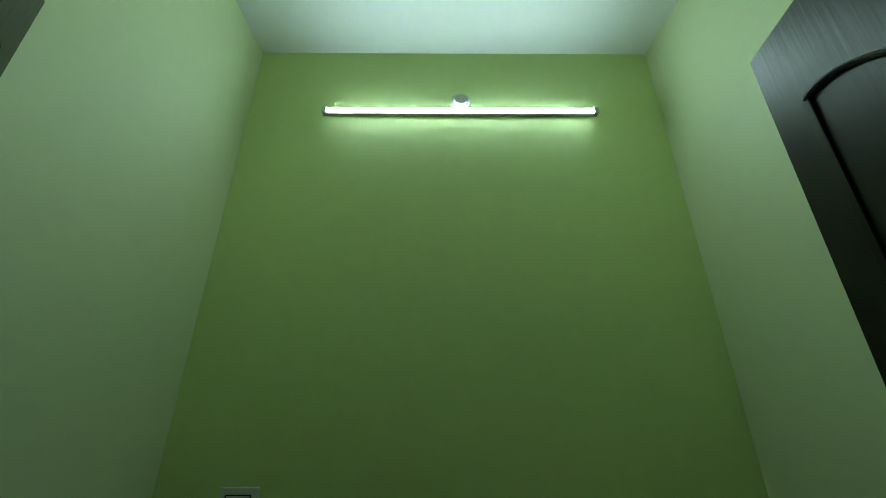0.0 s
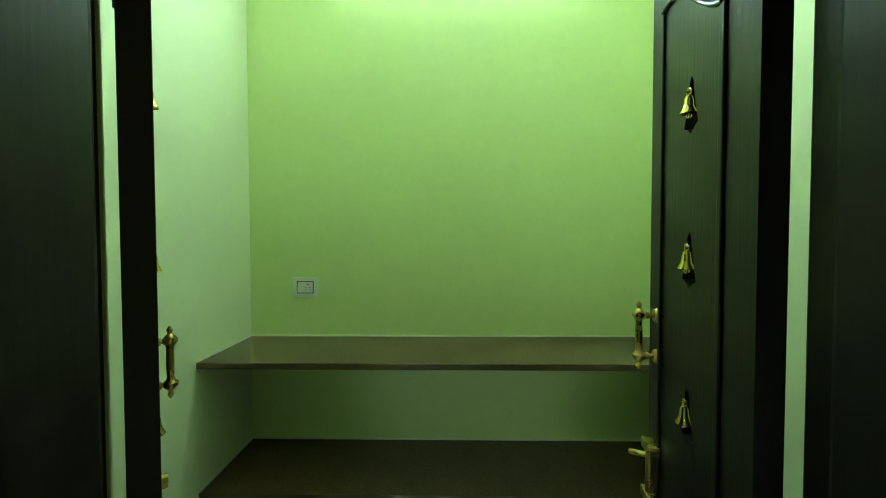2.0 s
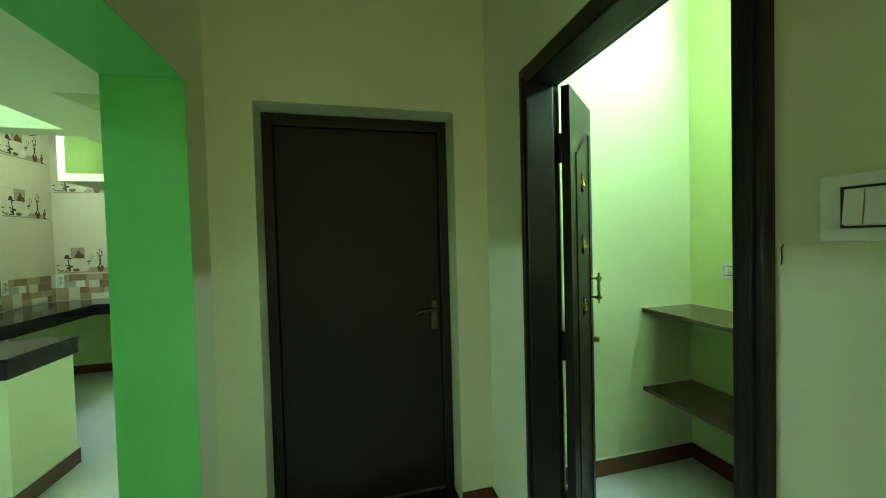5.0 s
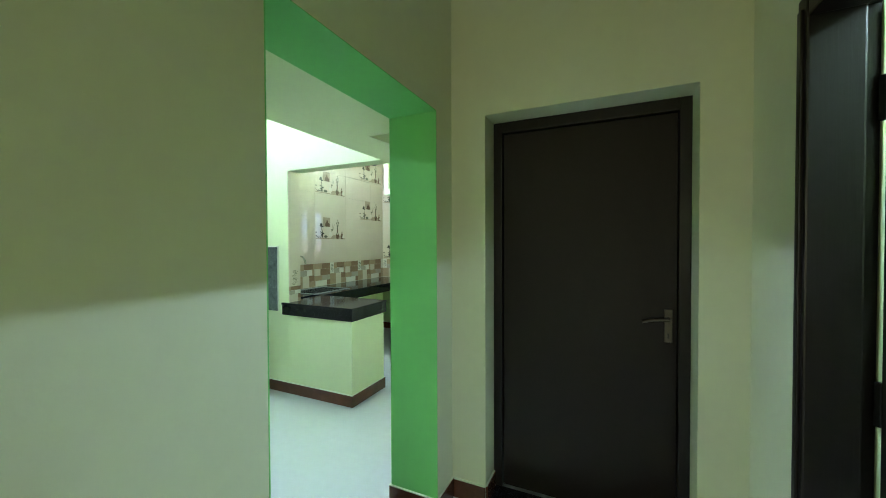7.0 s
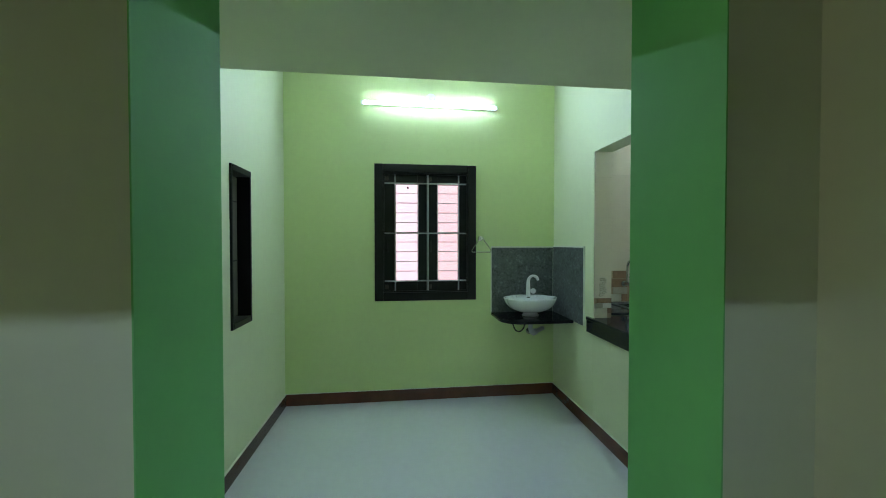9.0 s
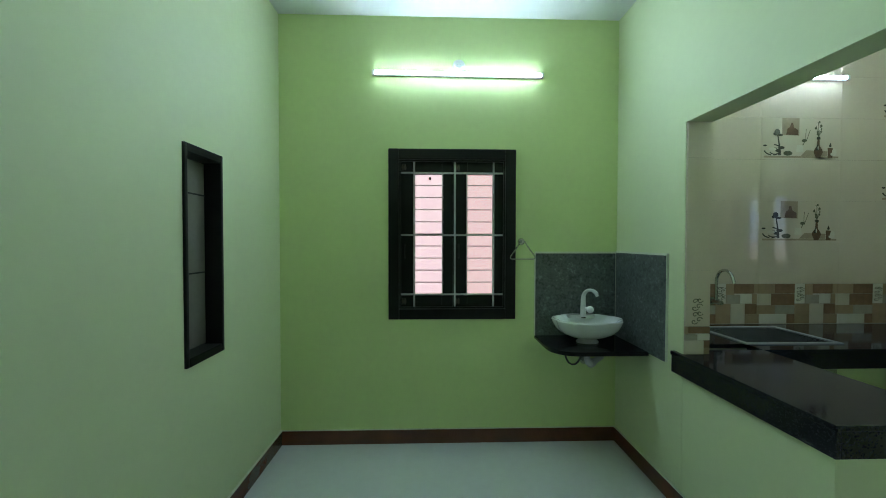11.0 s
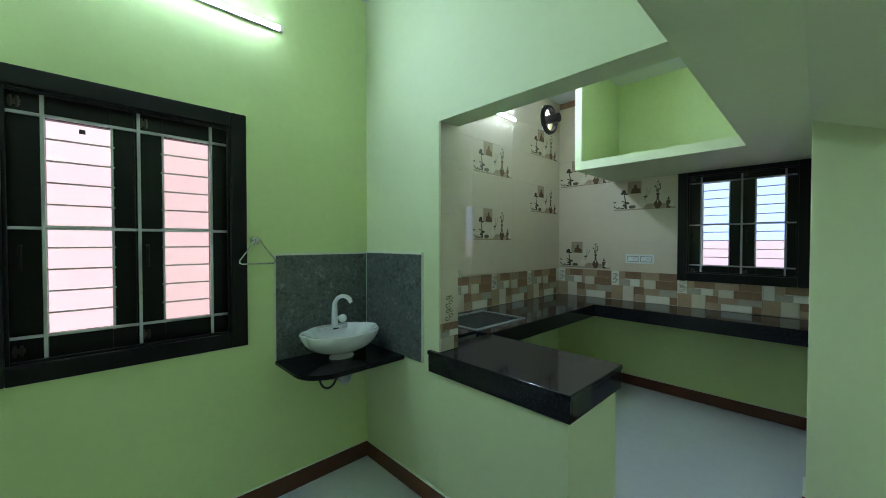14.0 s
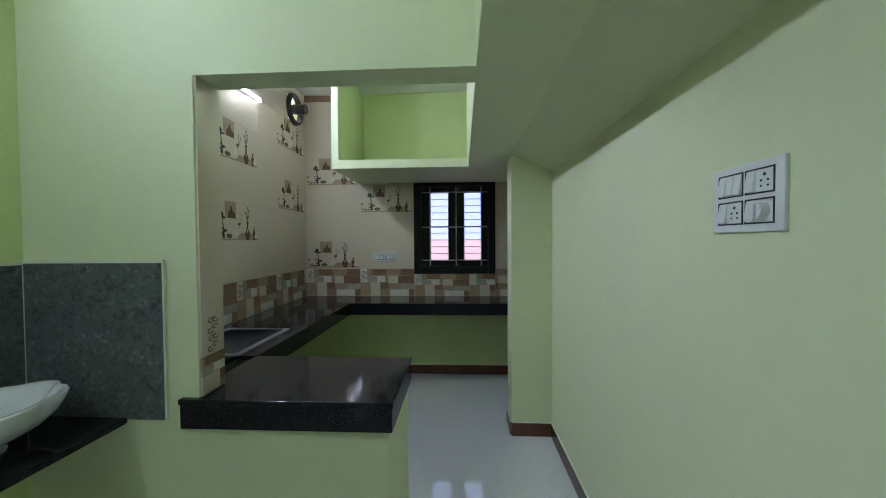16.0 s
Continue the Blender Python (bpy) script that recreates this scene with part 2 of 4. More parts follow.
struct("floor", B((-4.0, SY - 0.2, -0.12, 2.0, 5.6, 0.0)), FLOOR, "pale grey polished vitrified tile floor", "floor")
struct("ceiling", B((-4.0, SY - 0.2, H, 2.0, 5.6, H + 0.15)), CEIL, "plain white painted ceiling", "ceiling")
# hall
struct("wall_partition", B((DX + 0.004, SY, 0, HX, JL, H), (DX + 0.004, JR, 0, HX, 2.25, H), (DX + 0.004, JL, JT, HX, JR, H)), HALL, "cream green plastered partition wall of the hall")
struct("wall_partition_dining_side", B((DX, DY, 0, DX + 0.003, JL, LZ), (DX, JR, 0, DX + 0.003, 4.004, LZ), (DX + 0.003, 2.251, 0, HX, 4.23, H)), PALE, "pale green plastered wall beside the dining area")
struct("trim", B((DX - 0.002, JL, 0, HX + 0.002, JL + 0.003, JT), (DX - 0.002, JR - 0.003, 0, HX + 0.002, JR, JT), (DX - 0.002, JL + 0.003, JT - 0.003, HX + 0.002, JR - 0.003, JT)), LEAFGREEN, "bright leaf green painted reveal of the opening", "reveal")
DN0, DN1, DNT = -0.85, 0.10, 2.095
struct("wall_north", B((HX, 2.0, 0, DN0, 2.25, H), (DN1, 2.0, 0, PX0 + 0.001, 2.25, H), (DN0, 2.0, DNT, DN1, 2.25, H), (DN0, 2.235, 0, DN1, 2.25, DNT)), HALL, "cream green plastered wall with a door recess")
FY0, FY1, FZ = 0.640, 1.550, 2.113
struct("wall_prayer_room_front", B((PX0, SY, 0, PX1, FY0 + 0.01, H), (PX0 + 0.001, FY1 - 0.01, 0, PX1, 2.25, H), (PX0, FY0 + 0.01, FZ - 0.01, PX1, FY1 - 0.01, H)), HALL, "cream green plastered wall with the prayer room doorway")
# unseen end wall; its opening is invented for the fill lamp
struct("wall_hall_end", B((-1.3, SY - 0.2, 0, -0.85, SY, H), (0.09, SY - 0.2, 0, 0.42, SY, H), (-0.85, SY - 0.2, 0, 0.09, SY, 0.88), (-0.85, SY - 0.2, 2.22, 0.09, SY, H)), HALL, "cream green plastered end wall of the hall")
# prayer room
struct("wall_prayer_room_back", B((PXB, PY0 - 0.15, 0, PXB + 0.15, PY1, H)), LIME, "lime green plastered back wall of the prayer room")
struct("wall_prayer_room_side", B((PX1, PY1, 0, PXB + 0.15, 2.25, H)), PALE, "pale green plastered side wall of the prayer room")
struct("wall_prayer_room_side_south", B((PX1, PY0 - 0.15, 0, PXB, PY0, H)), PALE, "pale green plastered side wall of the prayer room")
struct("wall_prayer_room_inner", B((PX1, PY0, 0, PX1 + 0.003, FY0 + 0.02, H), (PX1, FY1 - 0.02, 0, PX1 + 0.003, PY1, H), (PX1, FY0 + 0.02, FZ, PX1 + 0.003, FY1 - 0.02, H)), PALE, "pale green inner face of the prayer room wall")
# dining and kitchen
W1 = (0.977, 1.892, 0.902, 2.124)      # y0 y1 z0 z1
FAN = (4.98, 2.82)
struct("wall_west", B((WX - 0.23, DY - 0.2, 0, WX, W1[0] + 0.01, H), (WX - 0.23, W1[1] - 0.01, 0, WX, KY + 0.1, H), (WX - 0.23, W1[0] + 0.01, 0, WX, W1[1] - 0.01, W1[2] + 0.01), (WX - 0.23, W1[0] + 0.01, W1[3] - 0.01, WX, W1[1] - 0.01, H)), LIME, "lime green plastered dining wall with a window")
struct("wall_kitchen_west", B((WX - 0.08, KY + 0.1, 0, WX, FAN[0] - 0.19, H), (WX - 0.08, FAN[0] + 0.19, 0, WX, KF + 0.23, H), (WX - 0.08, FAN[0] - 0.19, 0, WX, FAN[0] + 0.19, FAN[1] - 0.19), (WX - 0.08, FAN[0] - 0.19, FAN[1] + 0.19, WX, FAN[0] + 0.19, H)), LIME, "lime green plastered kitchen wall behind tiles")
W3 = (-3.00, -2.711, 0.90, 1.895)       # x0 x1 z0 z1
struct("wall_dining_south", B((WX, DY - 0.2, 0, W3[0] + 0.01, DY, H), (W3[1] - 0.01, DY - 0.2, 0, DX, DY, H), (W3[0] + 0.01, DY - 0.2, 0, W3[1] - 0.01, DY, W3[2] + 0.01), (W3[0] + 0.01, DY - 0.2, W3[3] - 0.01, W3[1] - 0.01, DY, H)), PALE, "pale green plastered dining side wall with a narrow window")
OX = -3.004
BH = 2.1
struct("wall_dining_kitchen", B((WX, KY, 0, OX, KYB, H), (OX, KY, BH, LX, KYB, H)), PALE, "pale green plastered wall and lintel over the kitchen counter")
W2 = (-2.506, -1.622, 1.099, 2.128)    # x0 x1 z0 z1
KRX = -1.14
struct("wall_kitchen_end", B((WX, KF, 0, W2[0] + 0.01, KF + 0.23, H), (W2[1] - 0.01, KF, 0, KRX + 0.2, KF + 0.23, H), (W2[0] + 0.01, KF, 0, W2[1] - 0.01, KF + 0.23, W2[2] + 0.01), (W2[0] + 0.01, KF, W2[3] - 0.01, W2[1] - 0.01, KF + 0.23, H)), LIME, "lime green plastered kitchen end wall with a window")
struct("wall_kitchen_east", B((KRX, 4.231, 0, KRX + 0.2, KF, H)), PALE, "pale green plastered kitchen side wall")
struct("pillar", B((-1.617, 4.002, 0, DX - 0.001, 4.23, LZ), bev=0.004), PALE, "pale green plastered pillar at the kitchen entry", "pillar")
bm = bmesh.new()
a = [bm.verts.new((x, 2.03, z)) for x, z in ((-1.62, LZ), (DX, LZ), (DX, 1.966))]
b = [bm.verts.new((v.co.x, 4.002, v.co.z)) for v in a]
bm.faces.new(a), bm.faces.new(b[::-1])
for i in range(3):
    bm.faces.new((a[i], b[i], b[(i + 1) % 3], a[(i + 1) % 3]))
struct("haunch", bm, PALE, "pale green sloping plaster haunch under the loft", "ceiling haunch")
struct("loft_slab", B((LX, DY, LZ, DX, 4.41, LZ + 0.11), (LX, DY, LZ + 0.11, LX + 0.08, KF, H), bev=0.003), PALE, "pale green plastered low loft slab over the passage", "loft")
struct("kitchen_loft", B((-3.045, 4.40, LZ + 0.002, KRX, KF - 0.012, LZ + 0.075), (-3.105, 4.40, LZ + 0.002, -3.045, KF - 0.012, H)), PALE, "pale green open loft over the kitchen window", "loft")
struct("loft_back", B((-3.041, KF - 0.011, LZ + 0.075, LX, KF - 0.006, H)), LIME, "lime green painted back of the loft", "loft")
struct("loft_side", B((-3.045, 4.42, LZ + 0.075, -3.042, KF - 0.011, H)), LIME, "lime green painted inner side of the loft", "loft")


def skirting(x0, y0, x1, y1, nx, ny):
    """Skirting along a wall line whose room side is (nx, ny)."""
    t = 0.012
    xs, ys = sorted((x0, x1)), sorted((y0, y1))
    a = (xs[0] + min(0, nx * t), ys[0] + min(0, ny * t), 0, xs[1] + max(0, nx * t), ys[1] + max(0, ny * t), 0.1)
    s = struct("baseboard", B(a, bev=0.002), SKIRT, "dark brown tile skirting", "skirting")
    c = (a[0], a[1], 0.1, a[3] - nx * 0.004 if nx > 0 else a[3], a[4], 0.105)
    part("grout_line", B(c), GROUT, s, "pale grout line")


for r in ((WX, DY, WX, KY, 1, 0), (WX + 0.013, DY, DX, DY, 0, 1), (WX + 0.013, KY, -2.262, KY, 0, -1), (-2.262, KY - 0.012, -2.262, 3.13, 1, 0),
          (WX, 3.2, WX, KF, 1, 0), (WX + 0.013, KF, KRX, KF, 0, -1), (-1.617, 4.002, DX - 0.013, 4.002, 0, -1), (-1.617, 4.004, -1.617, 4.23, -1, 0),
          (DX, JR, DX, 4.004, -1, 0), (DX, DY, DX, JL, -1, 0), (HX, SY, HX, JL, 1, 0), (HX, JR, HX, 2.0, 1, 0), (DX - 0.012, JR, HX + 0.012, JR, 0, -1),
          (HX + 0.013, 2.0, DN0, 2.0, 0, -1), (DN1, 2.0, PX0 - 0.013, 2.0, 0, -1), (DN0, 2.0, DN0, 2.15, 1, 0), (PX0, FY1, PX0, 2.0, -1, 0), (PX0, SY, PX0, FY0, -1, 0),
          (PXB, PY0, PXB, PY1, -1, 0), (PX1 + 0.003, PY1, PXB - 0.013, PY1, 0, -1), (PX1 + 0.003, PY0, PXB - 0.013, PY0, 0, 1)):
    skirting(*r)

struct("threshold", B((DN0 + 0.012, 1.985, 0, DN1, 2.16, 0.02), bev=0.003), BLACKGRANITE, "polished black granite door sill", "sill")
struct("threshold", B((DX - 0.01, JL + 0.003, 0, HX + 0.01, JR - 0.015, 0.004)), BLACKGRANITE, "polished black granite sill of the opening", "sill")

# ---- hall door ----
door = tagged(thing("door_1", "closed dark brown flush door in a dark wooden frame", "door"), kind="structure")
part("door_frame", B((DN0, 2.152, 0.02, DN0 + 0.05, 2.234, DNT), (DN1 - 0.05, 2.152, 0.02, DN1, 2.234, DNT), (DN0 + 0.05, 2.152, DNT - 0.06, DN1 - 0.05, 2.234, DNT), bev=0.005), DARKWOOD, door, "dark wooden frame")
leaf = part("door_leaf", B((DN0 + 0.052, 2.182, 0.0205, DN1 - 0.052, 2.218, DNT - 0.062), bev=0.003), BROWNDOOR, door)
hx = 0.012
hd = part("door_handle", B((hx - 0.017, 2.174, 0.935, hx + 0.017, 2.183, 1.095), bev=0.003), DULLBRASS, door, "antique brass lever handle plate")
bm = bmesh.new()
rod(bm, (hx, 2.175, 1.05), (hx, 2.125, 1.05), 0.009)
pipe(bm, [(hx, 2.128, 1.05), (hx - 0.04, 2.126, 1.052), (hx - 0.08, 2.126, 1.046), (hx - 0.115, 2.13, 1.034)], [0.009, 0.0085, 0.008, 0.006])
part("lever", bm, DULLBRASS, hd, smooth=True)
part("keyhole", B((hx - 0.004, 2.1725, 0.955, hx + 0.004, 2.1745, 0.98)), BLACKPLASTIC, hd)

# ---- prayer room doorway ----
pdoor = tagged(thing("door_2", "open double door of dark wood with brass bells", "door"), kind="structure")
FX = 0.252
for y0, y1 in ((FY0, FY0 + 0.056), (FY1 - 0.058, FY1)):
    s = 1 if y0 == FY0 else -1
    part("door_jamb", B((FX, y0, 0, PX1 - 0.045, y1, FZ), bev=0.006), DARKWOOD, pdoor, "dark wooden jamb")
    i = (y0, y1 - 0.016) if s > 0 else (y0 + 0.039, y1)
    part("jamb_rebate", B((PX1 - 0.045, i[0], 0, PX1 - 0.002, i[1], FZ), bev=0.003), DARKWOOD, pdoor)
    mid = (y0 + y1) / 2
    part("jamb_moulding", B((FX - 0.008, mid - 0.012, 0, FX + 0.002, mid + 0.012, FZ - 0.04), bev=0.003), DARKWOOD, pdoor)
part("door_head", B((FX + 0.001, FY0 + 0.056, FZ - 0.07, PX1 - 0.045, FY1 - 0.058, FZ - 0.001), bev=0.006), DARKWOOD, pdoor, "dark wooden head")
part("head_rebate", B((PX1 - 0.045, FY0 + 0.044, FZ - 0.052, PX1 - 0.002, FY1 - 0.019, FZ - 0.002), bev=0.003), DARKWOOD, pdoor)
LW, LT, LH0, LH1 = 0.383, 0.034, 0.012, 2.052
BELLS = (1.675, 1.40, 1.12)


def teardrop(cx, cz):
    """Outline of the cut-out in which a bell hangs."""
    pts = [(0, 0.062), (0.011, 0.05), (0.014, 0.03), (0.022, 0.0), (0.034, -0.03), (0.04, -0.044), (0.02, -0.05), (0.0, -0.062), (-0.02, -0.05), (-0.04, -0.044), (-0.034, -0.03), (-0.022, 0.0), (-0.014, 0.03), (-0.011, 0.05)]
    return [(cx + 0.68 * x, cz + 0.82 * z) for x, z in pts]


def bell(parent, x, z, y):
    bm = bmesh.new()
    lathe(bm, [(0.002, 0.014), (0.0055, 0.012), (0.0075, 0.006), (0.008, -0.002), (0.0095, -0.009), (0.0135, -0.017), (0.014, -0.019), (0.0115, -0.018)], 20)
    bmesh.ops.translate(bm, vec=(x, y, z), verts=bm.verts)
    b = part("bell", bm, BELLBRASS, parent, "small polished brass bell", True)
    bm = bmesh.new()
    pipe(bm, [(x + 0.006 * math.cos(t), y, z + 0.019 + 0.006 * math.sin(t)) for t in [k * math.tau / 12 for k in range(13)]], 0.002, 6)
    part("bell_ring", bm, BELLBRASS, b, smooth=True)
    bm = bmesh.new()
    bmesh.ops.create_uvsphere(bm, u_segments=10, v_segments=6, radius=0.0055, matrix=Matrix.Translation((x, y, z - 0.023)))
    part("clapper", bm, BELLBRASS, b, smooth=True)


def leaf_part(parent, side):
    """A door leaf: hinge at the origin, running along +x, its front on the -y side for side 1."""
    bm = bmesh.new()
    edges = []
    loops = [[(0, LH0), (LW, LH0), (LW, LH1), (0, LH1)]] + [teardrop(0.19, z) for z in BELLS]
    for lp in loops:
        vs = [bm.verts.new((x, -LT / 2, z)) for x, z in lp]
        edges += [bm.edges.new((vs[i], vs[(i + 1) % len(vs)])) for i in range(len(vs))]
    bmesh.ops.triangle_fill(bm, use_beauty=True, edges=edges)
    ext = bmesh.ops.extrude_face_region(bm, geom=bm.faces[:])
    bmesh.ops.translate(bm, vec=(0, LT, 0), verts=[v for v in ext["geom"] if isinstance(v, bmesh.types.BMVert)])
    body = part("door_leaf", bm, DARKWOOD, parent, "dark stained wooden leaf with bell cut-outs")
    f = -side * LT / 2
    for px in (0.085, 0.318):
        part("moulding", B((px - 0.006, min(f, f - side * 0.005), 0.12, px + 0.006, max(f, f - side * 0.005), 1.79 if px < 0.2 else 1.91), bev=0.002), DARKWOOD, body)
    bm = bmesh.new()
    pipe(bm, [(0.085 + 0.233 * k / 16, f - side * 0.003, 1.79 + 0.12 * (3 * (k / 16) ** 2 - 2 * (k / 16) ** 3) + 0.02 * math.sin(math.pi * k / 16)) for k in range(17)], 0.0045, 8)
    part("arched_moulding", bm, DARKWOOD, body, smooth=True)
    part("moulding", B((0.085, min(f, f - side * 0.005), 0.11, 0.318, max(f, f - side * 0.005), 0.122), bev=0.002), DARKWOOD, body)
    for z in BELLS:
        bell(body, 0.19, z + 0.004, f - side * 0.004)
    # pull handle near the free edge
    hx, hy, hz = LW - 0.043, f - side * 0.036, 1.185 if side > 0 else 1.225
    bm = bmesh.new()
    prof = [(0.002, 0.075), (0.006, 0.068), (0.004, 0.060), (0.008, 0.056), (0.014, 0.048), (0.014, 0.042), (0.008, 0.036), (0.0065, 0.03), (0.0075, 0.0), (0.0065, -0.03), (0.008, -0.036), (0.014, -0.042), (0.014, -0.048), (0.008, -0.056), (0.004, -0.060), (0.006, -0.068), (0.002, -0.075)]
    lathe(bm, prof, 16)
    bmesh.ops.translate(bm, vec=(hx, hy, hz), verts=bm.verts)
    h = part("pull_handle", bm, BRASS, body, "antique brass turned pull handle", True)
    for z in (hz - 0.045, hz + 0.045):
        bm = bmesh.new()
        rod(bm, (hx, hy, z), (hx, f, z), 0.005)
        rod(bm, (hx, f - side * 0.006, z), (hx, f, z), 0.013, 0.016)
        rod(bm, (hx, f - side * 0.017, z), (hx, f - side * 0.021, z), 0.008)
        part("handle_post", bm, BRASS, h, smooth=True)
    return body


lh = thing("door_leaf_open", "open dark wooden prayer room door leaf with three bells", "door leaf", pose(0.430, 1.496, 0, 0, 0, 42), "prayer room door leaves")
leaf_part(lh, 1)
rh = thing("door_leaf_with_bolt", "open dark wooden prayer room door leaf with bolt", "door leaf", pose(0.445, 0.697, 0, 0, 0, -11), "prayer room door leaves")
leaf_part(rh, -1)
# sliding bolt on the right leaf, flap on the left
bm = bmesh.new()
f = LT / 2
rod(bm, (LW - 0.05, f + 0.014, 0.985), (LW - 0.05, f + 0.014, 0.70), 0.008)
rod(bm, (LW - 0.05, f + 0.014, 0.96), (LW - 0.02, f + 0.045, 0.95), 0.006)
bolt = part("tower_bolt", bm, BRASS, rh, "brass sliding bolt", True)
for z in (0.98, 0.87, 0.74):
    part("bolt_bracket", B((LW - 0.075, f, z - 0.01, LW - 0.025, f + 0.024, z + 0.01), bev=0.003), BRASS, bolt)
part("latch_staple", B((LW - 0.03, -f - 0.03, 0.915, LW - 0.008, -f, 0.94), bev=0.004), BRASS, lh, "brass latch staple")
for base, side in ((lh, 1), (rh, -1)):
    for z in (0.30, 0.98, 1.80):
        if side > 0:
            bm = B((0.002, 0.0165, z - 0.06, 0.05, 0.0195, z + 0.06), (-0.006, 0.0165, z - 0.06, 0.003, 0.030, z + 0.06), bev=0.001)
            for q in (-0.04, 0.0, 0.04):
                rod(bm, (0.006, 0.025, z + q - 0.018), (0.006, 0.025, z + q + 0.018), 0.008)
        else:
            bm = B((-0.010, -0.016, z - 0.05, 0.004, 0.016, z + 0.05), bev=0.002)
            rod(bm, (-0.006, 0.012, z - 0.052), (-0.006, 0.012, z + 0.052), 0.007)
        part("hinge", bm, IRON, base, "black iron hinge")
# loose bell wire by the frame
bm = bmesh.new()
pipe(bm, [(PX0 + 0.002, 0.628, 1.415), (PX0 - 0.003, 0.629, 1.405), (PX0 - 0.003, 0.628, 1.39), (PX0 - 0.002, 0.630, 1.378)], 0.0011, 6)
tagged(new("wire_end", mesh("wire_end", bm, BLACKPLASTIC, True)), "short dark wire hanging out of the wall", "wire")

# ---- shelves of the prayer room ----
for z, lab in ((0.988, "upper polished brown granite shelf of the prayer room"), (0.502, "lower polished brown granite shelf of the prayer room")):
    sh = thing("wall_shelf", lab, "shelf", None, "prayer room shelves")
    part("slab", B((1.283, PY0, z - 0.024, PXB, PY1, z), bev=0.003), BROWNGRANITE, sh)
    part("grout_line", B((PXB - 0.005, PY0, z, PXB, PY1, z + 0.006), (1.287, PY1 - 0.005, z, PXB - 0.006, PY1, z + 0.006), (1.287, PY0, z, PXB - 0.006, PY0 + 0.005, z + 0.006)), GROUT, sh, "pale grout line")

# ---- tube lights ----


def tube_light(label, m, lamp=TUBEGLOW, length=1.2):
    """A lit tube on a batten: runs along x, stands off the wall towards -y."""
    t = thing("tube_light", label, "tube light", m, "tube lights")
    part("batten", B((-length / 2, -0.022, -0.013, length / 2, 0, 0.015), bev=0.003), PLASTIC, t, "white batten")
    bm = bmesh.new()
    arc = [(-0.0225 - 0.006 * math.sin(a), 0.001 + 0.0125 * math.cos(a)) for a in [k * math.pi / 10 for k in range(11)]]
    u, v = [[bm.verts.new((x, y, z)) for y, z in arc] for x in (-length / 2 + 0.014, length / 2 - 0.014)]
    for k in range(11):
        bm.faces.new((u[k], u[(k + 1) % 11], v[(k + 1) % 11], v[k]))
    bm.faces.new(u), bm.faces.new(v[::-1])
    part("tube", bm, lamp, t, "glowing white half-round tube", True)
    for s in (-1, 1):
        part("end_cap", B((s * length / 2 - 0.014, -0.034, -0.0145, s * length / 2 + 0.006, -0.001, 0.0165), bev=0.004), PLASTIC, t)
    bm = bmesh.new()
    rod(bm, (0, 0, 0.062), (0, -0.012, 0.062), 0.045, None, 28)
    rod(bm, (0, -0.0115, 0.062), (0, -0.03, 0.062), 0.034, 0.028, 28)
    r = part("rose", bm, PLASTIC, t, "round white connection rose", True)
    bm = bmesh.new()
    for k in (-0.01, 0.01):
        rod(bm, (k, -0.0305, 0.062), (k, -0.029, 0.062), 0.003)
    part("screw", bm, GREYPLASTIC, r)


tube_light("lit white tube light on the prayer room back wall", pose(PXB, 1.08, 2.688, 0, 0, -90))
tube_light("lit white tube light above the dining window", pose(WX, 1.478, 2.65, 0, 0.2, 90))
tube_light("lit white tube light on the kitchen tiles", pose(WX + 0.012, 3.72, 2.66, 0, 0, 90), KITCHENGLOW)

# ---- windows ----


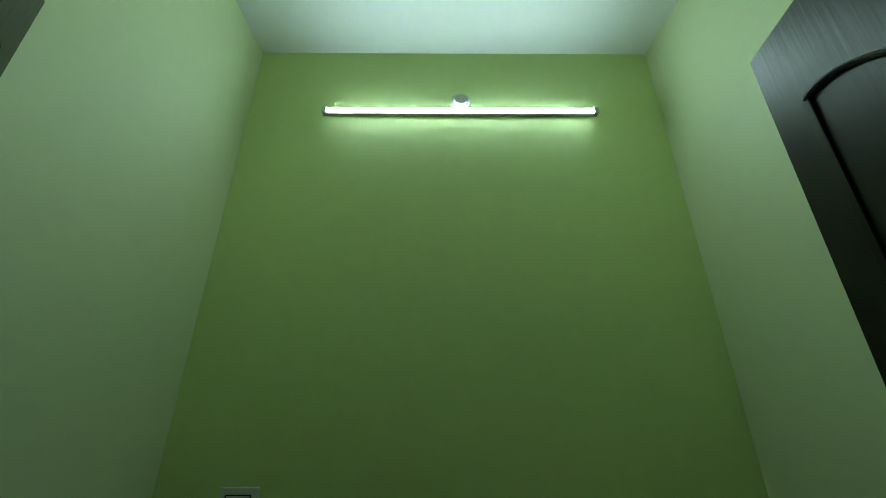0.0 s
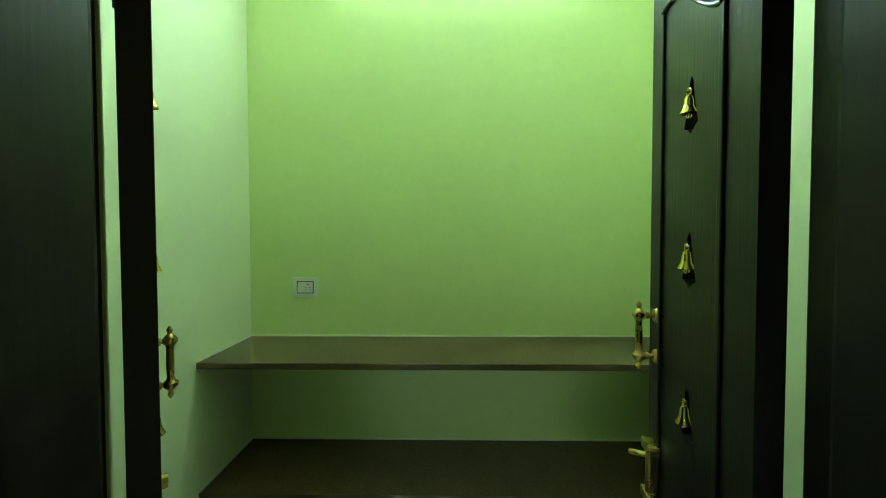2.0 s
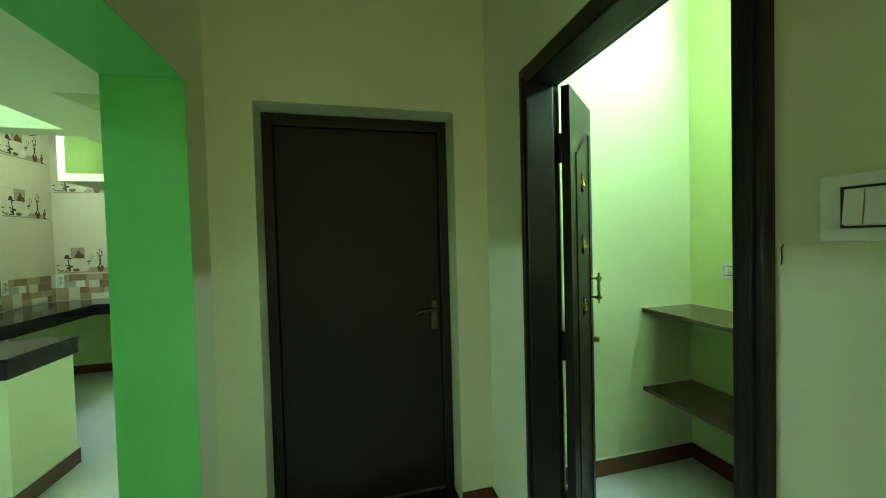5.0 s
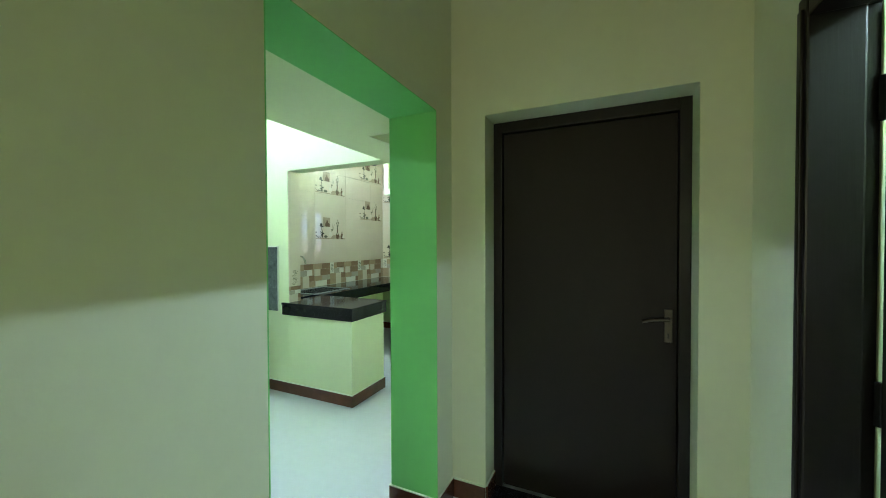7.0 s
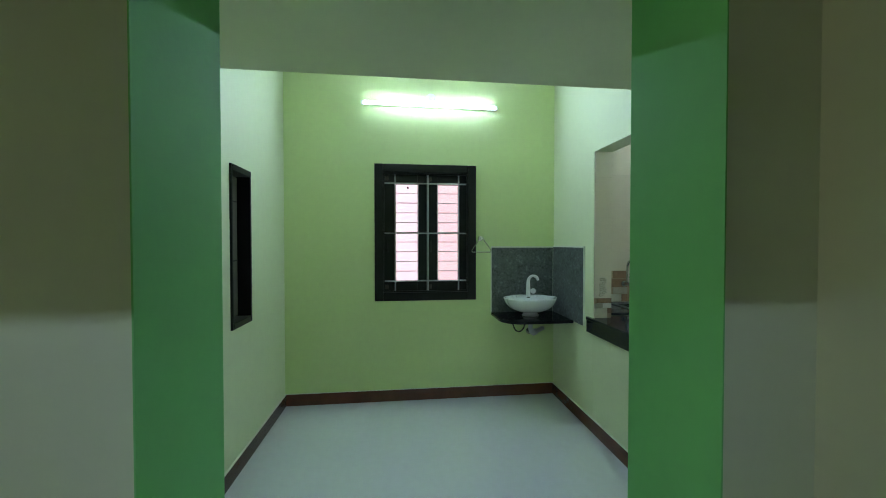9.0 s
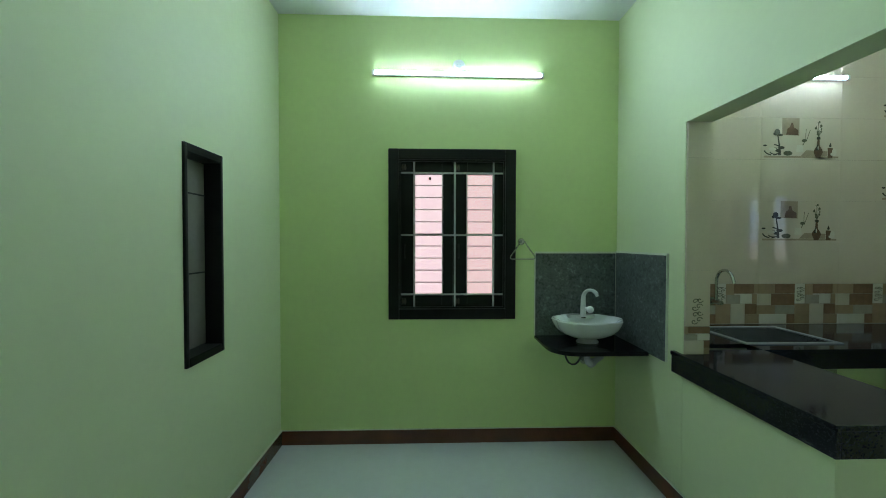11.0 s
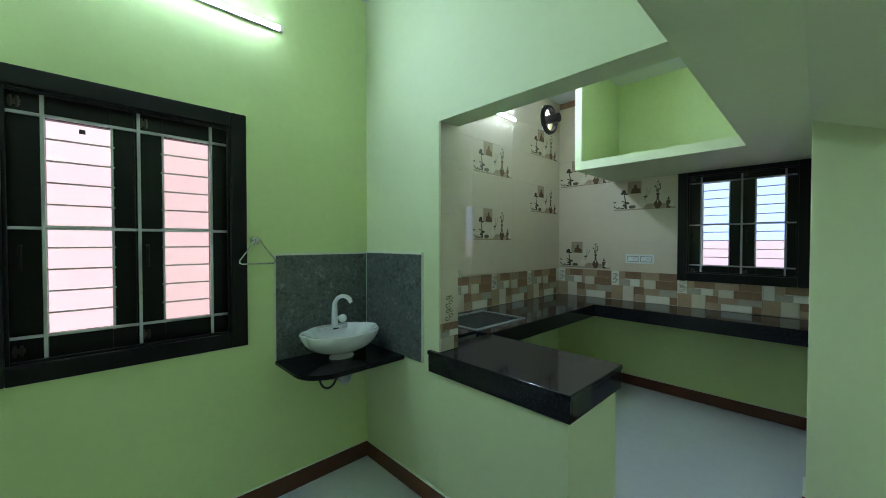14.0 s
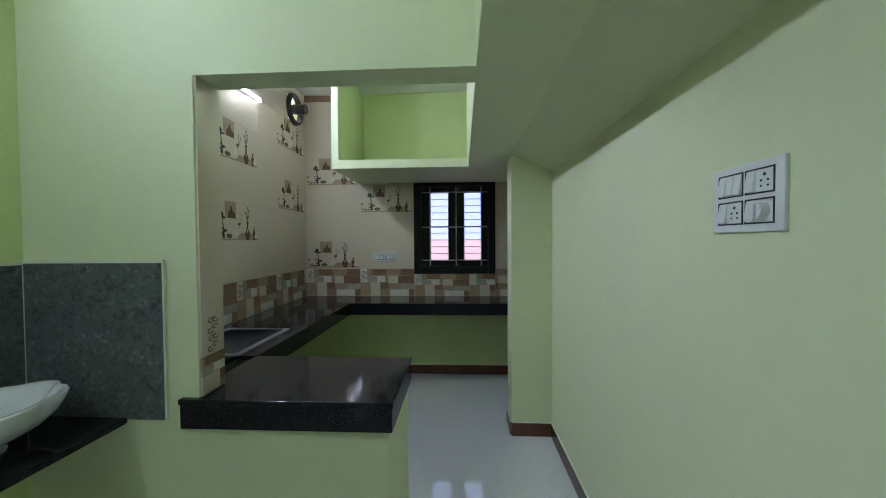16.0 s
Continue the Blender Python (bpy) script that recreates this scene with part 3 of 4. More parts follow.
def window(name, label, m, w, h, panes=(PANE, PANE), bars=10, deep=0.18):
    """Black window in its own frame: x across, z up from the lower left corner, room on the -y side."""
    t = tagged(thing(name, label, "window", m), kind="structure")
    fw = 0.075
    fr = part("window_frame", B((0, -0.018, 0, fw, deep, h), (w - fw, -0.018, 0, w, deep, h), (fw, -0.018, 0, w - fw, deep, fw), (fw, -0.018, h - fw, w - fw, deep, h), bev=0.006), BLACKFRAME, t, "black painted frame")
    part("bead", B((fw, 0.0, fw, fw + 0.012, 0.02, h - fw), (w - fw - 0.012, 0.0, fw, w - fw, 0.02, h - fw), (fw + 0.012, 0, h - fw - 0.012, w - fw - 0.012, 0.02, h - fw), (fw + 0.012, 0, fw, w - fw - 0.012, 0.02, fw + 0.012), bev=0.003), BLACKFRAME, fr)
    g = (0.205 * w, 0.42 * w), (0.625 * w, 0.83 * w)
    z0, z1 = 0.142 * h, 0.862 * h
    edges = (fw + 0.0005, w / 2 + 0.01, w - fw + 0.003)
    for k in range(2):
        x0, x1 = edges[k], edges[k + 1] - 0.004
        s = part("shutter", B((x0, 0.06, fw + 0.002, g[k][0], 0.095, h - fw - 0.002), (g[k][1], 0.06, fw + 0.002, x1, 0.095, h - fw - 0.002), (g[k][0], 0.06, fw + 0.002, g[k][1], 0.095, z0), (g[k][0], 0.06, z1, g[k][1], 0.095, h - fw - 0.002), bev=0.003), BLACKFRAME, t, "black shutter frame")
        p = part("pane", B((g[k][0] - 0.004, 0.075, z0 - 0.004, g[k][1] + 0.004, 0.08, z1 + 0.004)), panes[k], s, "dusty pane" if panes[k] is DUSTYPANE else "clear pane")
        p.visible_shadow = False
        bm = bmesh.new()
        hx = x0 + 0.04
        pipe(bm, [(hx, 0.06, 0.36 * h), (hx, 0.045, 0.365 * h), (hx, 0.042, 0.40 * h), (hx, 0.045, 0.435 * h), (hx, 0.06, 0.44 * h)], 0.006, 8)
        part("shutter_handle", bm, IRON, s, "dark pull handle", True)
        for z in (0.08, 0.885):
            bm = bmesh.new()
            for q in (-0.009, 0.009):
                rod(bm, (x0 + 0.03 + q, 0.052, z * h), (x0 + 0.03 + q, 0.052, (z + 0.035) * h), 0.005)
            box(bm, x0 + 0.013, 0.054, (z + 0.008) * h, x0 + 0.047, 0.06, (z + 0.026) * h)
            part("tower_bolt", bm, DULLBRASS, s, "small dark brass bolt")
    part("mullion", B((w / 2 - 0.012, 0.0955, fw - 0.002, w / 2 + 0.03, 0.12, h - fw + 0.002)), BLACKFRAME, t, "black middle post")
    xs = (0.198 * w, 0.522 * w, 0.83 * w)
    for x in xs:
        part("upright_bar", B((x - 0.006, 0.022, fw - 0.004, x + 0.006, 0.034, h - fw + 0.004), bev=0.002), BAR, t, "pale grey grille bar")
    for z in (0.142 * h, 0.497 * h, 0.867 * h):
        part("cross_bar", B((fw + 0.004, 0.0345, z - 0.006, w - fw - 0.004, 0.0465, z + 0.006), bev=0.002), BAR, t, "pale grey grille bar")
    for k in range(1, bars):
        z = z0 + (z1 + 0.005 * h - z0) * k / bars
        for a, b in g:
            part("thin_bar", B((a - 0.012, 0.047, z - 0.0035, b + 0.012, 0.0545, z + 0.0035)), BAR, t)
    for a, b in g:
        for x in (a - 0.004, b + 0.004):
            part("thin_upright", B((x - 0.004, 0.0472, z0 - 0.01, x + 0.004, 0.0548, z1 + 0.01)), BAR, t)
    return t


window("window_1", "closed black two-shutter window with a grey grille", pose(WX, W1[0], W1[2], 0, 0, 90), W1[1] - W1[0], W1[3] - W1[2], (PANE, DUSTYPANE))
part("sticker", B((0.285, 0.0735, 1.015, 0.305, 0.0748, 1.035)), BLACKPLASTIC, bpy.data.objects["window_1"], "small black square sticker")
window("window_2", "closed black two-shutter kitchen window with a grey grille", pose(W2[0], KF, W2[2]), W2[1] - W2[0], W2[3] - W2[2])
# narrow window in the dining side wall
w3 = tagged(thing("window_3", "narrow black framed fixed window with greyish panes", "window", pose(W3[1], DY, W3[2], 0, 0, 180)), kind="structure")
w, h = W3[1] - W3[0], W3[3] - W3[2]
part("window_frame", B((0, -0.012, 0, 0.02, 0.15, h), (w - 0.02, -0.012, 0, w, 0.15, h), (0.02, -0.012, 0, w - 0.02, 0.15, 0.04), (0.02, -0.012, h - 0.04, w - 0.02, 0.15, h), bev=0.004), BLACKFRAME, w3, "black painted frame")
LEVELS = (0.04, 0.04 + 0.40 * (h - 0.08), 0.04 + 0.82 * (h - 0.08), h - 0.04)
for z0, z1 in zip(LEVELS, LEVELS[1:]):
    part("pane", B((0.02, 0.072, z0 + 0.004, w - 0.02, 0.078, z1 - 0.004)), DULLPANE, w3, "greyish pane")
for z in LEVELS[1:3]:
    part("glazing_bar", B((0.02, 0.069, z - 0.004, w - 0.02, 0.081, z + 0.004)), IRON, w3)
struct("wall_side_room", B((-3.4, DY - 1.4, 0, -2.2, DY - 1.3, H), (-3.5, DY - 1.4, 0, -3.4, DY - 0.2, H), (-2.2, DY - 1.4, 0, -2.1, DY - 0.2, H)), PALE, "pale green wall seen through the narrow window")

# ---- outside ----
# the pink walls glow by themselves, no sun reaches them
struct("backdrop", B((WX - 1.2, -0.5, -0.5, WX - 1.15, 3.4, 4.0)), PINKOUT, "glowing pink backdrop for the neighbouring wall", "backdrop")
struct("backdrop", B((-6.4, KF + 2.0, -0.5, 6.4, KF + 2.05, 1.48)), PINKOUT, "glowing pink backdrop for the neighbouring wall", "backdrop")
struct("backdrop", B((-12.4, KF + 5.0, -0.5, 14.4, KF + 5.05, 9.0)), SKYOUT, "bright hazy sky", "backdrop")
# added glowing plate just behind the fan hole, in place of daylight
struct("backdrop", B((WX - 0.11, 4.6, 2.4, WX - 0.083, 5.4, 3.2)), PALEOUT, "glowing pale plate for daylight in the fan opening", "backdrop")

# ---- kitchen counters ----
CZ = 0.858
CB = CZ - 0.115
pen = thing("kitchen_counter", "black granite topped counter on a pale green half wall", "counter")
part("half_wall", B((OX, KY + 0.001, 0, -2.262, 3.12, CB), (WX + 0.002, KYB + 0.001, 0, OX, 3.12, CB)), PALE, pen, "pale green plastered half wall")
part("worktop", B((-3.075, KY - 0.022, CZ - 0.022, -2.24, 3.15, CZ), bev=0.004), BLACKGRANITE, pen, "polished black granite top")
for b in ((-3.07, KY - 0.018, -2.245, KY + 0.0005), (-2.2615, KY + 0.0006, -2.245, 3.145), (-3.0, 3.121, -2.262, 3.145)):
    part("apron", B((b[0], b[1], CB, b[2], b[3], CZ - 0.022), bev=0.002), BLACKGRANITE, pen, "black granite edge")
SX0, SX1, SY0, SY1 = -3.60, -3.19, 3.16, 3.72
lc = thing("kitchen_worktop", "L-shaped polished black granite kitchen worktop", "worktop")
for b in ((WX + 0.012, KYB + 0.001, SX0, KF - 0.012), (SX1, 3.151, -3.075, KF - 0.012), (SX0, KYB + 0.001, SX1, SY0), (SX0, SY1, SX1, KF - 0.012), (-3.075, 4.765, KRX, KF - 0.012), (-1.50, 4.24, KRX, 4.765)):
    part("worktop_slab", B((b[0], b[1], CZ - 0.024, b[2], b[3], CZ - 0.002)), BLACKGRANITE, lc, "polished black granite slab")
for b in ((-3.10, 3.151, -3.078, 4.79), (-3.078, 4.768, -1.475, 4.79), (-1.497, 4.24, -1.475, 4.768)):
    part("apron", B((b[0], b[1], CB, b[2], b[3], CZ - 0.024), bev=0.002), BLACKGRANITE, lc, "black granite edge")
low = thing("low_shelf", "dark granite low shelf beside the kitchen pillar", "shelf")
part("slab", B((-1.50, 4.24, 0.52, KRX, 5.0, 0.56), (-1.50, 4.24, 0.12, -1.478, 4.8, 0.52), bev=0.003), BLACKGRANITE, low)
for z in (1.27, 1.71):
    s = thing("wall_shelf", "white slab shelf on the kitchen side wall", "shelf", None, "kitchen shelves")
    part("slab", B((-1.44, 4.24, z - 0.025, KRX, KF - 0.012, z), bev=0.003), PLASTIC, s)

# sink and taps
sk = thing("kitchen_sink", "brushed steel sink set into the granite worktop", "sink")
rim = 0.016
part("rim", B((SX0 - rim, SY0 - rim, CZ - 0.002, SX0 + 0.012, SY1 + rim, CZ + 0.005), (SX1 - 0.012, SY0 - rim, CZ - 0.002, SX1 + rim, SY1 + rim, CZ + 0.005), (SX0 + 0.012, SY0 - rim, CZ - 0.002, SX1 - 0.012, SY0 + 0.012, CZ + 0.005), (SX0 + 0.012, SY1 - 0.012, CZ - 0.002, SX1 - 0.012, SY1 + rim, CZ + 0.005)), SINKRIM, sk, "steel rim")
part("bowl", B((SX0 + 0.002, SY0 + 0.002, CZ - 0.19, SX0 + 0.006, SY1 - 0.002, CZ - 0.002), (SX1 - 0.006, SY0 + 0.002, CZ - 0.19, SX1 - 0.002, SY1 - 0.002, CZ - 0.002), (SX0 + 0.006, SY0 + 0.002, CZ - 0.19, SX1 - 0.006, SY0 + 0.006, CZ - 0.002), (SX0 + 0.006, SY1 - 0.006, CZ - 0.19, SX1 - 0.006, SY1 - 0.002, CZ - 0.002), (SX0 + 0.006, SY0 + 0.006, CZ - 0.19, SX1 - 0.006, SY1 - 0.006, CZ - 0.185)), STEEL, sk)
bm = bmesh.new()
rod(bm, ((SX0 + SX1) / 2, (SY0 + SY1) / 2, CZ - 0.185), ((SX0 + SX1) / 2, (SY0 + SY1) / 2, CZ - 0.181), 0.045, None, 24)
part("drain", bm, IRON, sk)
TX, TY = WX + 0.012, 3.34
tap = thing("kitchen_tap", "chrome swan-neck tap on the kitchen tiles", "tap")
bm = bmesh.new()
pipe(bm, [(TX + 0.05, TY, 1.02), (TX + 0.05, TY, 1.18)] + [(TX + 0.05 + 0.075 - 0.075 * math.cos(a), TY, 1.18 + 0.085 * math.sin(a)) for a in [k * math.pi * 0.85 / 10 for k in range(1, 11)]] + [(TX + 0.205, TY, 1.18)], 0.010, 12)
part("spout", bm, STEEL, tap, "chrome curved spout", True)
bm = bmesh.new()
rod(bm, (TX, TY, 1.03), (TX + 0.07, TY, 1.03), 0.016)
rod(bm, (TX, TY, 1.03), (TX + 0.008, TY, 1.03), 0.03)
part("body", bm, STEEL, tap, smooth=True)
bm = bmesh.new()
rod(bm, (TX + 0.07, TY, 1.03), (TX + 0.10, TY, 1.03), 0.019, 0.015)
part("knob", bm, STEEL, tap, smooth=True)

# exhaust fan
fan = thing("exhaust_fan", "black round exhaust fan set into the tiled wall", "fan", pose(WX + 0.012, FAN[0], FAN[1], 0, 0, 90))
bm = bmesh.new()
for k in range(24):
    a, b = k * math.tau / 24, (k + 1) * math.tau / 24
    q = [bm.verts.new((r * math.cos(t), y, r * math.sin(t))) for t in (a, b) for r, y in ((0.125, -0.035), (0.155, -0.03), (0.165, 0.0), (0.128, 0.02))]
    for i in range(4):
        j = (i + 1) % 4
        bm.faces.new((q[i], q[j], q[4 + j], q[4 + i]))
bmesh.ops.remove_doubles(bm, verts=bm.verts, dist=0.0005)
part("housing", bm, BLACKPLASTIC, fan, "black ring housing", True)
bm = bmesh.new()
rod(bm, (0, -0.13, 0), (0, 0.02, 0), 0.05, 0.046, 20)
part("motor", bm, BLACKPLASTIC, fan, smooth=True)
for k in range(3):
    a = math.radians(100 + 120 * k)
    bm = bmesh.new()
    rod(bm, (0.03 * math.cos(a), -0.03, 0.03 * math.sin(a)), (0.14 * math.cos(a), -0.02, 0.14 * math.sin(a)), 0.006)
    part("strut", bm, BLACKPLASTIC, fan)
for k in range(4):
    bm = bmesh.new()
    a0 = math.radians(40 + 90 * k)
    lo, hi = [], []
    for i in range(6):
        r = 0.03 + 0.085 * i / 5
        for s, lst in ((-1, lo), (1, hi)):
            a = a0 + s * (0.16 + 0.05 * i / 5)
            lst.append(bm.verts.new((r * math.cos(a), 0.03 + s * 0.012, r * math.sin(a))))
    for i in range(5):
        bm.faces.new((lo[i], lo[i + 1], hi[i + 1], hi[i]))
    bmesh.ops.solidify(bm, geom=bm.faces[:], thickness=0.002)
    part("blade", bm, BLACKPLASTIC, fan)

# ---- wash basin corner ----
splash = thing("granite_splashback", "grey speckled granite splashback in the corner", "splashback")
SZ0, SZ1 = 0.782, 1.378
part("panel", B((WX, 2.038, SZ0, WX + 0.012, KY - 0.013, SZ1), bev=0.001), GREYGRANITE, splash)
part("panel", B((WX, KY - 0.012, 0.772, -3.135, KY, SZ1 + 0.006), bev=0.001), GREYGRANITE, splash)
part("grout_line", B((WX, 2.034, SZ1, WX + 0.013, KY - 0.013, SZ1 + 0.013), (WX + 0.013, KY - 0.013, SZ1 + 0.006, -3.130, KY, SZ1 + 0.018), (-3.135, KY - 0.012, 0.772, -3.129, KY, SZ1 + 0.006), (WX, 2.032, SZ0, WX + 0.012, 2.038, SZ1), (WX + 0.012, KY - 0.0145, SZ0, WX + 0.0145, KY - 0.012, SZ1)), GROUT, splash, "pale grout edge")
ledge = thing("basin_ledge", "black granite corner ledge under the basin", "ledge")
poly = [(WX, KY - 0.012), (WX, 2.035), (WX + 0.12, 2.035)]
poly += [(-3.45 + 0.16 * math.sin(a), 2.20 - 0.165 * math.cos(a)) for a in [k * math.pi / 2 / 8 for k in range(9)]] + [(-3.29, KY - 0.012)]
bm = bmesh.new()
prism(bm, poly, 0.756, SZ0 - 0.001)
bmesh.ops.recalc_face_normals(bm, faces=bm.faces)
bmesh.ops.bevel(bm, geom=[e for e in bm.edges if abs(e.verts[0].co.z - e.verts[1].co.z) < 1e-5], offset=0.004, segments=2, affect="EDGES")
part("slab", bm, BLACKGRANITE, ledge)
BX, BY, BZ = -3.522, 2.342, SZ0
basin = thing("wash_basin", "white porcelain wash basin with a scalloped rim", "wash basin", pose(BX, BY, BZ))
wave = lambda a, z: 0.95 + 0.10 * max(0.0, min(1.0, (z - 0.045) / 0.08)) * abs(math.cos(3.5 * a + 0.4)) ** 0.7
bm = bmesh.new()
lathe(bm, [(0.070, 0.0), (0.072, 0.008), (0.058, 0.022), (0.064, 0.030), (0.12, 0.044), (0.165, 0.068), (0.190, 0.100), (0.201, 0.135), (0.207, 0.154), (0.203, 0.161), (0.192, 0.160), (0.180, 0.150), (0.160, 0.120), (0.12, 0.085), (0.06, 0.066), (0.02, 0.062)], 84, 0.82, 1.11, wave)
part("bowl", bm, PORCELAIN, basin, "white scalloped bowl", True)
bm = bmesh.new()
prism(bm, [(-0.174, -0.06), (-0.174, 0.085), (-0.150, 0.125), (-0.112, 0.105), (-0.106, 0.02), (-0.112, -0.08), (-0.150, -0.095)], 0.138, 0.160)
bmesh.ops.recalc_face_normals(bm, faces=bm.faces)
bmesh.ops.bevel(bm, geom=bm.edges[:], offset=0.006, segments=2, affect="EDGES")
part("tap_deck", bm, PORCELAIN, basin, smooth=True)
bm = bmesh.new()
rod(bm, (0, 0, 0.0625), (0, 0, 0.068), 0.022, None, 20)
part("drain", bm, STEEL, basin)
part("overflow_slot", B((-0.1075, 0.004, 0.140, -0.104, 0.036, 0.148)), BLACKPLASTIC, basin)
btap = thing("basin_tap", "white plastic swan-neck basin tap", "tap", pose(BX - 0.136, BY + 0.028, BZ + 0.160))
bm = bmesh.new()
pts = [(0, 0, 0), (0, 0, 0.05), (0.0, 0, 0.09)] + [(0.055 - 0.055 * math.cos(a), 0.03 * (1 - math.cos(a)), 0.12 + 0.062 * math.sin(a)) for a in [k * math.pi * 0.78 / 10 for k in range(0, 11)]]
pipe(bm, pts, [0.021, 0.020, 0.018, 0.0165, 0.015, 0.014, 0.013, 0.0125, 0.012, 0.012, 0.0125, 0.0135, 0.014, 0.014], 16)
rod(bm, (pts[-1][0] - 0.004, pts[-1][1] - 0.003, pts[-1][2] + 0.002), (pts[-1][0] + 0.004, pts[-1][1] + 0.003, pts[-1][2] - 0.016), 0.0125, 0.0115, 16)
part("spout", bm, PORCELAIN, btap, "white curved spout", True)
bm = bmesh.new()
rod(bm, (0.0, 0.0, 0.045), (0.03, 0.03, 0.045), 0.012)
bmesh.ops.create_uvsphere(bm, u_segments=16, v_segments=10, radius=0.026, matrix=Matrix.Translation((0.036, 0.034, 0.042)))
part("knob", bm, PORCELAIN, btap, smooth=True)
bm = bmesh.new()
pipe(bm, [(BX + 0.13, 2.195 + 0.052 * math.cos(a), 0.757 + 0.082 * math.sin(a)) for a in [math.radians(180 + 180 * k / 16) for k in range(17)]], 0.006, 8)
tagged(new("waste_hose", mesh("waste_hose", bm, BLACKPLASTIC, True)), "black looped waste hose under the basin ledge", "hose")
valve = thing("angle_valve", "small chrome valve on the wall under the basin", "valve")
bm = bmesh.new()
rod(bm, (WX, BY + 0.06, 0.60), (WX + 0.07, BY + 0.06, 0.60), 0.014)
rod(bm, (WX, BY + 0.06, 0.60), (WX + 0.006, BY + 0.06, 0.60), 0.032)
rod(bm, (WX + 0.055, BY + 0.06, 0.60), (WX + 0.055, BY + 0.06, 0.66), 0.011)
part("body", bm, STEEL, valve, smooth=True)
bm = bmesh.new()
rod(bm, (WX + 0.055, BY + 0.06, 0.66), (WX + 0.14, BY + 0.04, 0.7565), 0.006)
part("flexible_pipe", bm, GREYPLASTIC, valve)

bm = bmesh.new()
rod(bm, (BX + 0.0, BY, 0.66), (BX + 0.0, BY, 0.757), 0.02, None, 18)
pipe(bm, [(BX, BY, 0.67), (BX - 0.01, BY + 0.01, 0.64), (BX - 0.05, BY + 0.05, 0.622), (BX - 0.10, BY + 0.10, 0.620), (WX + 0.001, BY + 0.19, 0.620)], 0.02, 14)
rod(bm, (BX - 0.04, BY + 0.04, 0.6205), (BX - 0.07, BY + 0.07, 0.6205), 0.028, None, 18)
tagged(new("waste_coupling", mesh("waste_coupling", bm, GREYPLASTIC, True)), "grey plastic bent waste pipe under the basin ledge", "waste pipe")

ring = thing("towel_ring", "chrome triangular towel ring on the wall", "towel ring")
RY, RZ = 1.935, 1.462
bm = bmesh.new()
rod(bm, (WX, RY, RZ), (WX + 0.012, RY, RZ), 0.026, 0.022, 20)
rod(bm, (WX + 0.012, RY, RZ), (WX + 0.045, RY, RZ), 0.009)
part("mount", bm, STEEL, ring, smooth=True)
bm = bmesh.new()
pipe(bm, [(WX + 0.04, RY - 0.012, RZ + 0.006), (WX + 0.042, RY - 0.03, RZ - 0.025), (WX + 0.045, RY - 0.088, RZ - 0.105), (WX + 0.045, RY - 0.088, RZ - 0.118), (WX + 0.045, RY - 0.078, RZ - 0.124), (WX + 0.045, RY + 0.078, RZ - 0.124), (WX + 0.045, RY + 0.088, RZ - 0.118), (WX + 0.045, RY + 0.088, RZ - 0.105), (WX + 0.042, RY + 0.03, RZ - 0.025), (WX + 0.04, RY + 0.012, RZ + 0.006)], 0.0045, 8)
part("loop", bm, STEEL, ring, "bent chrome rod", True)

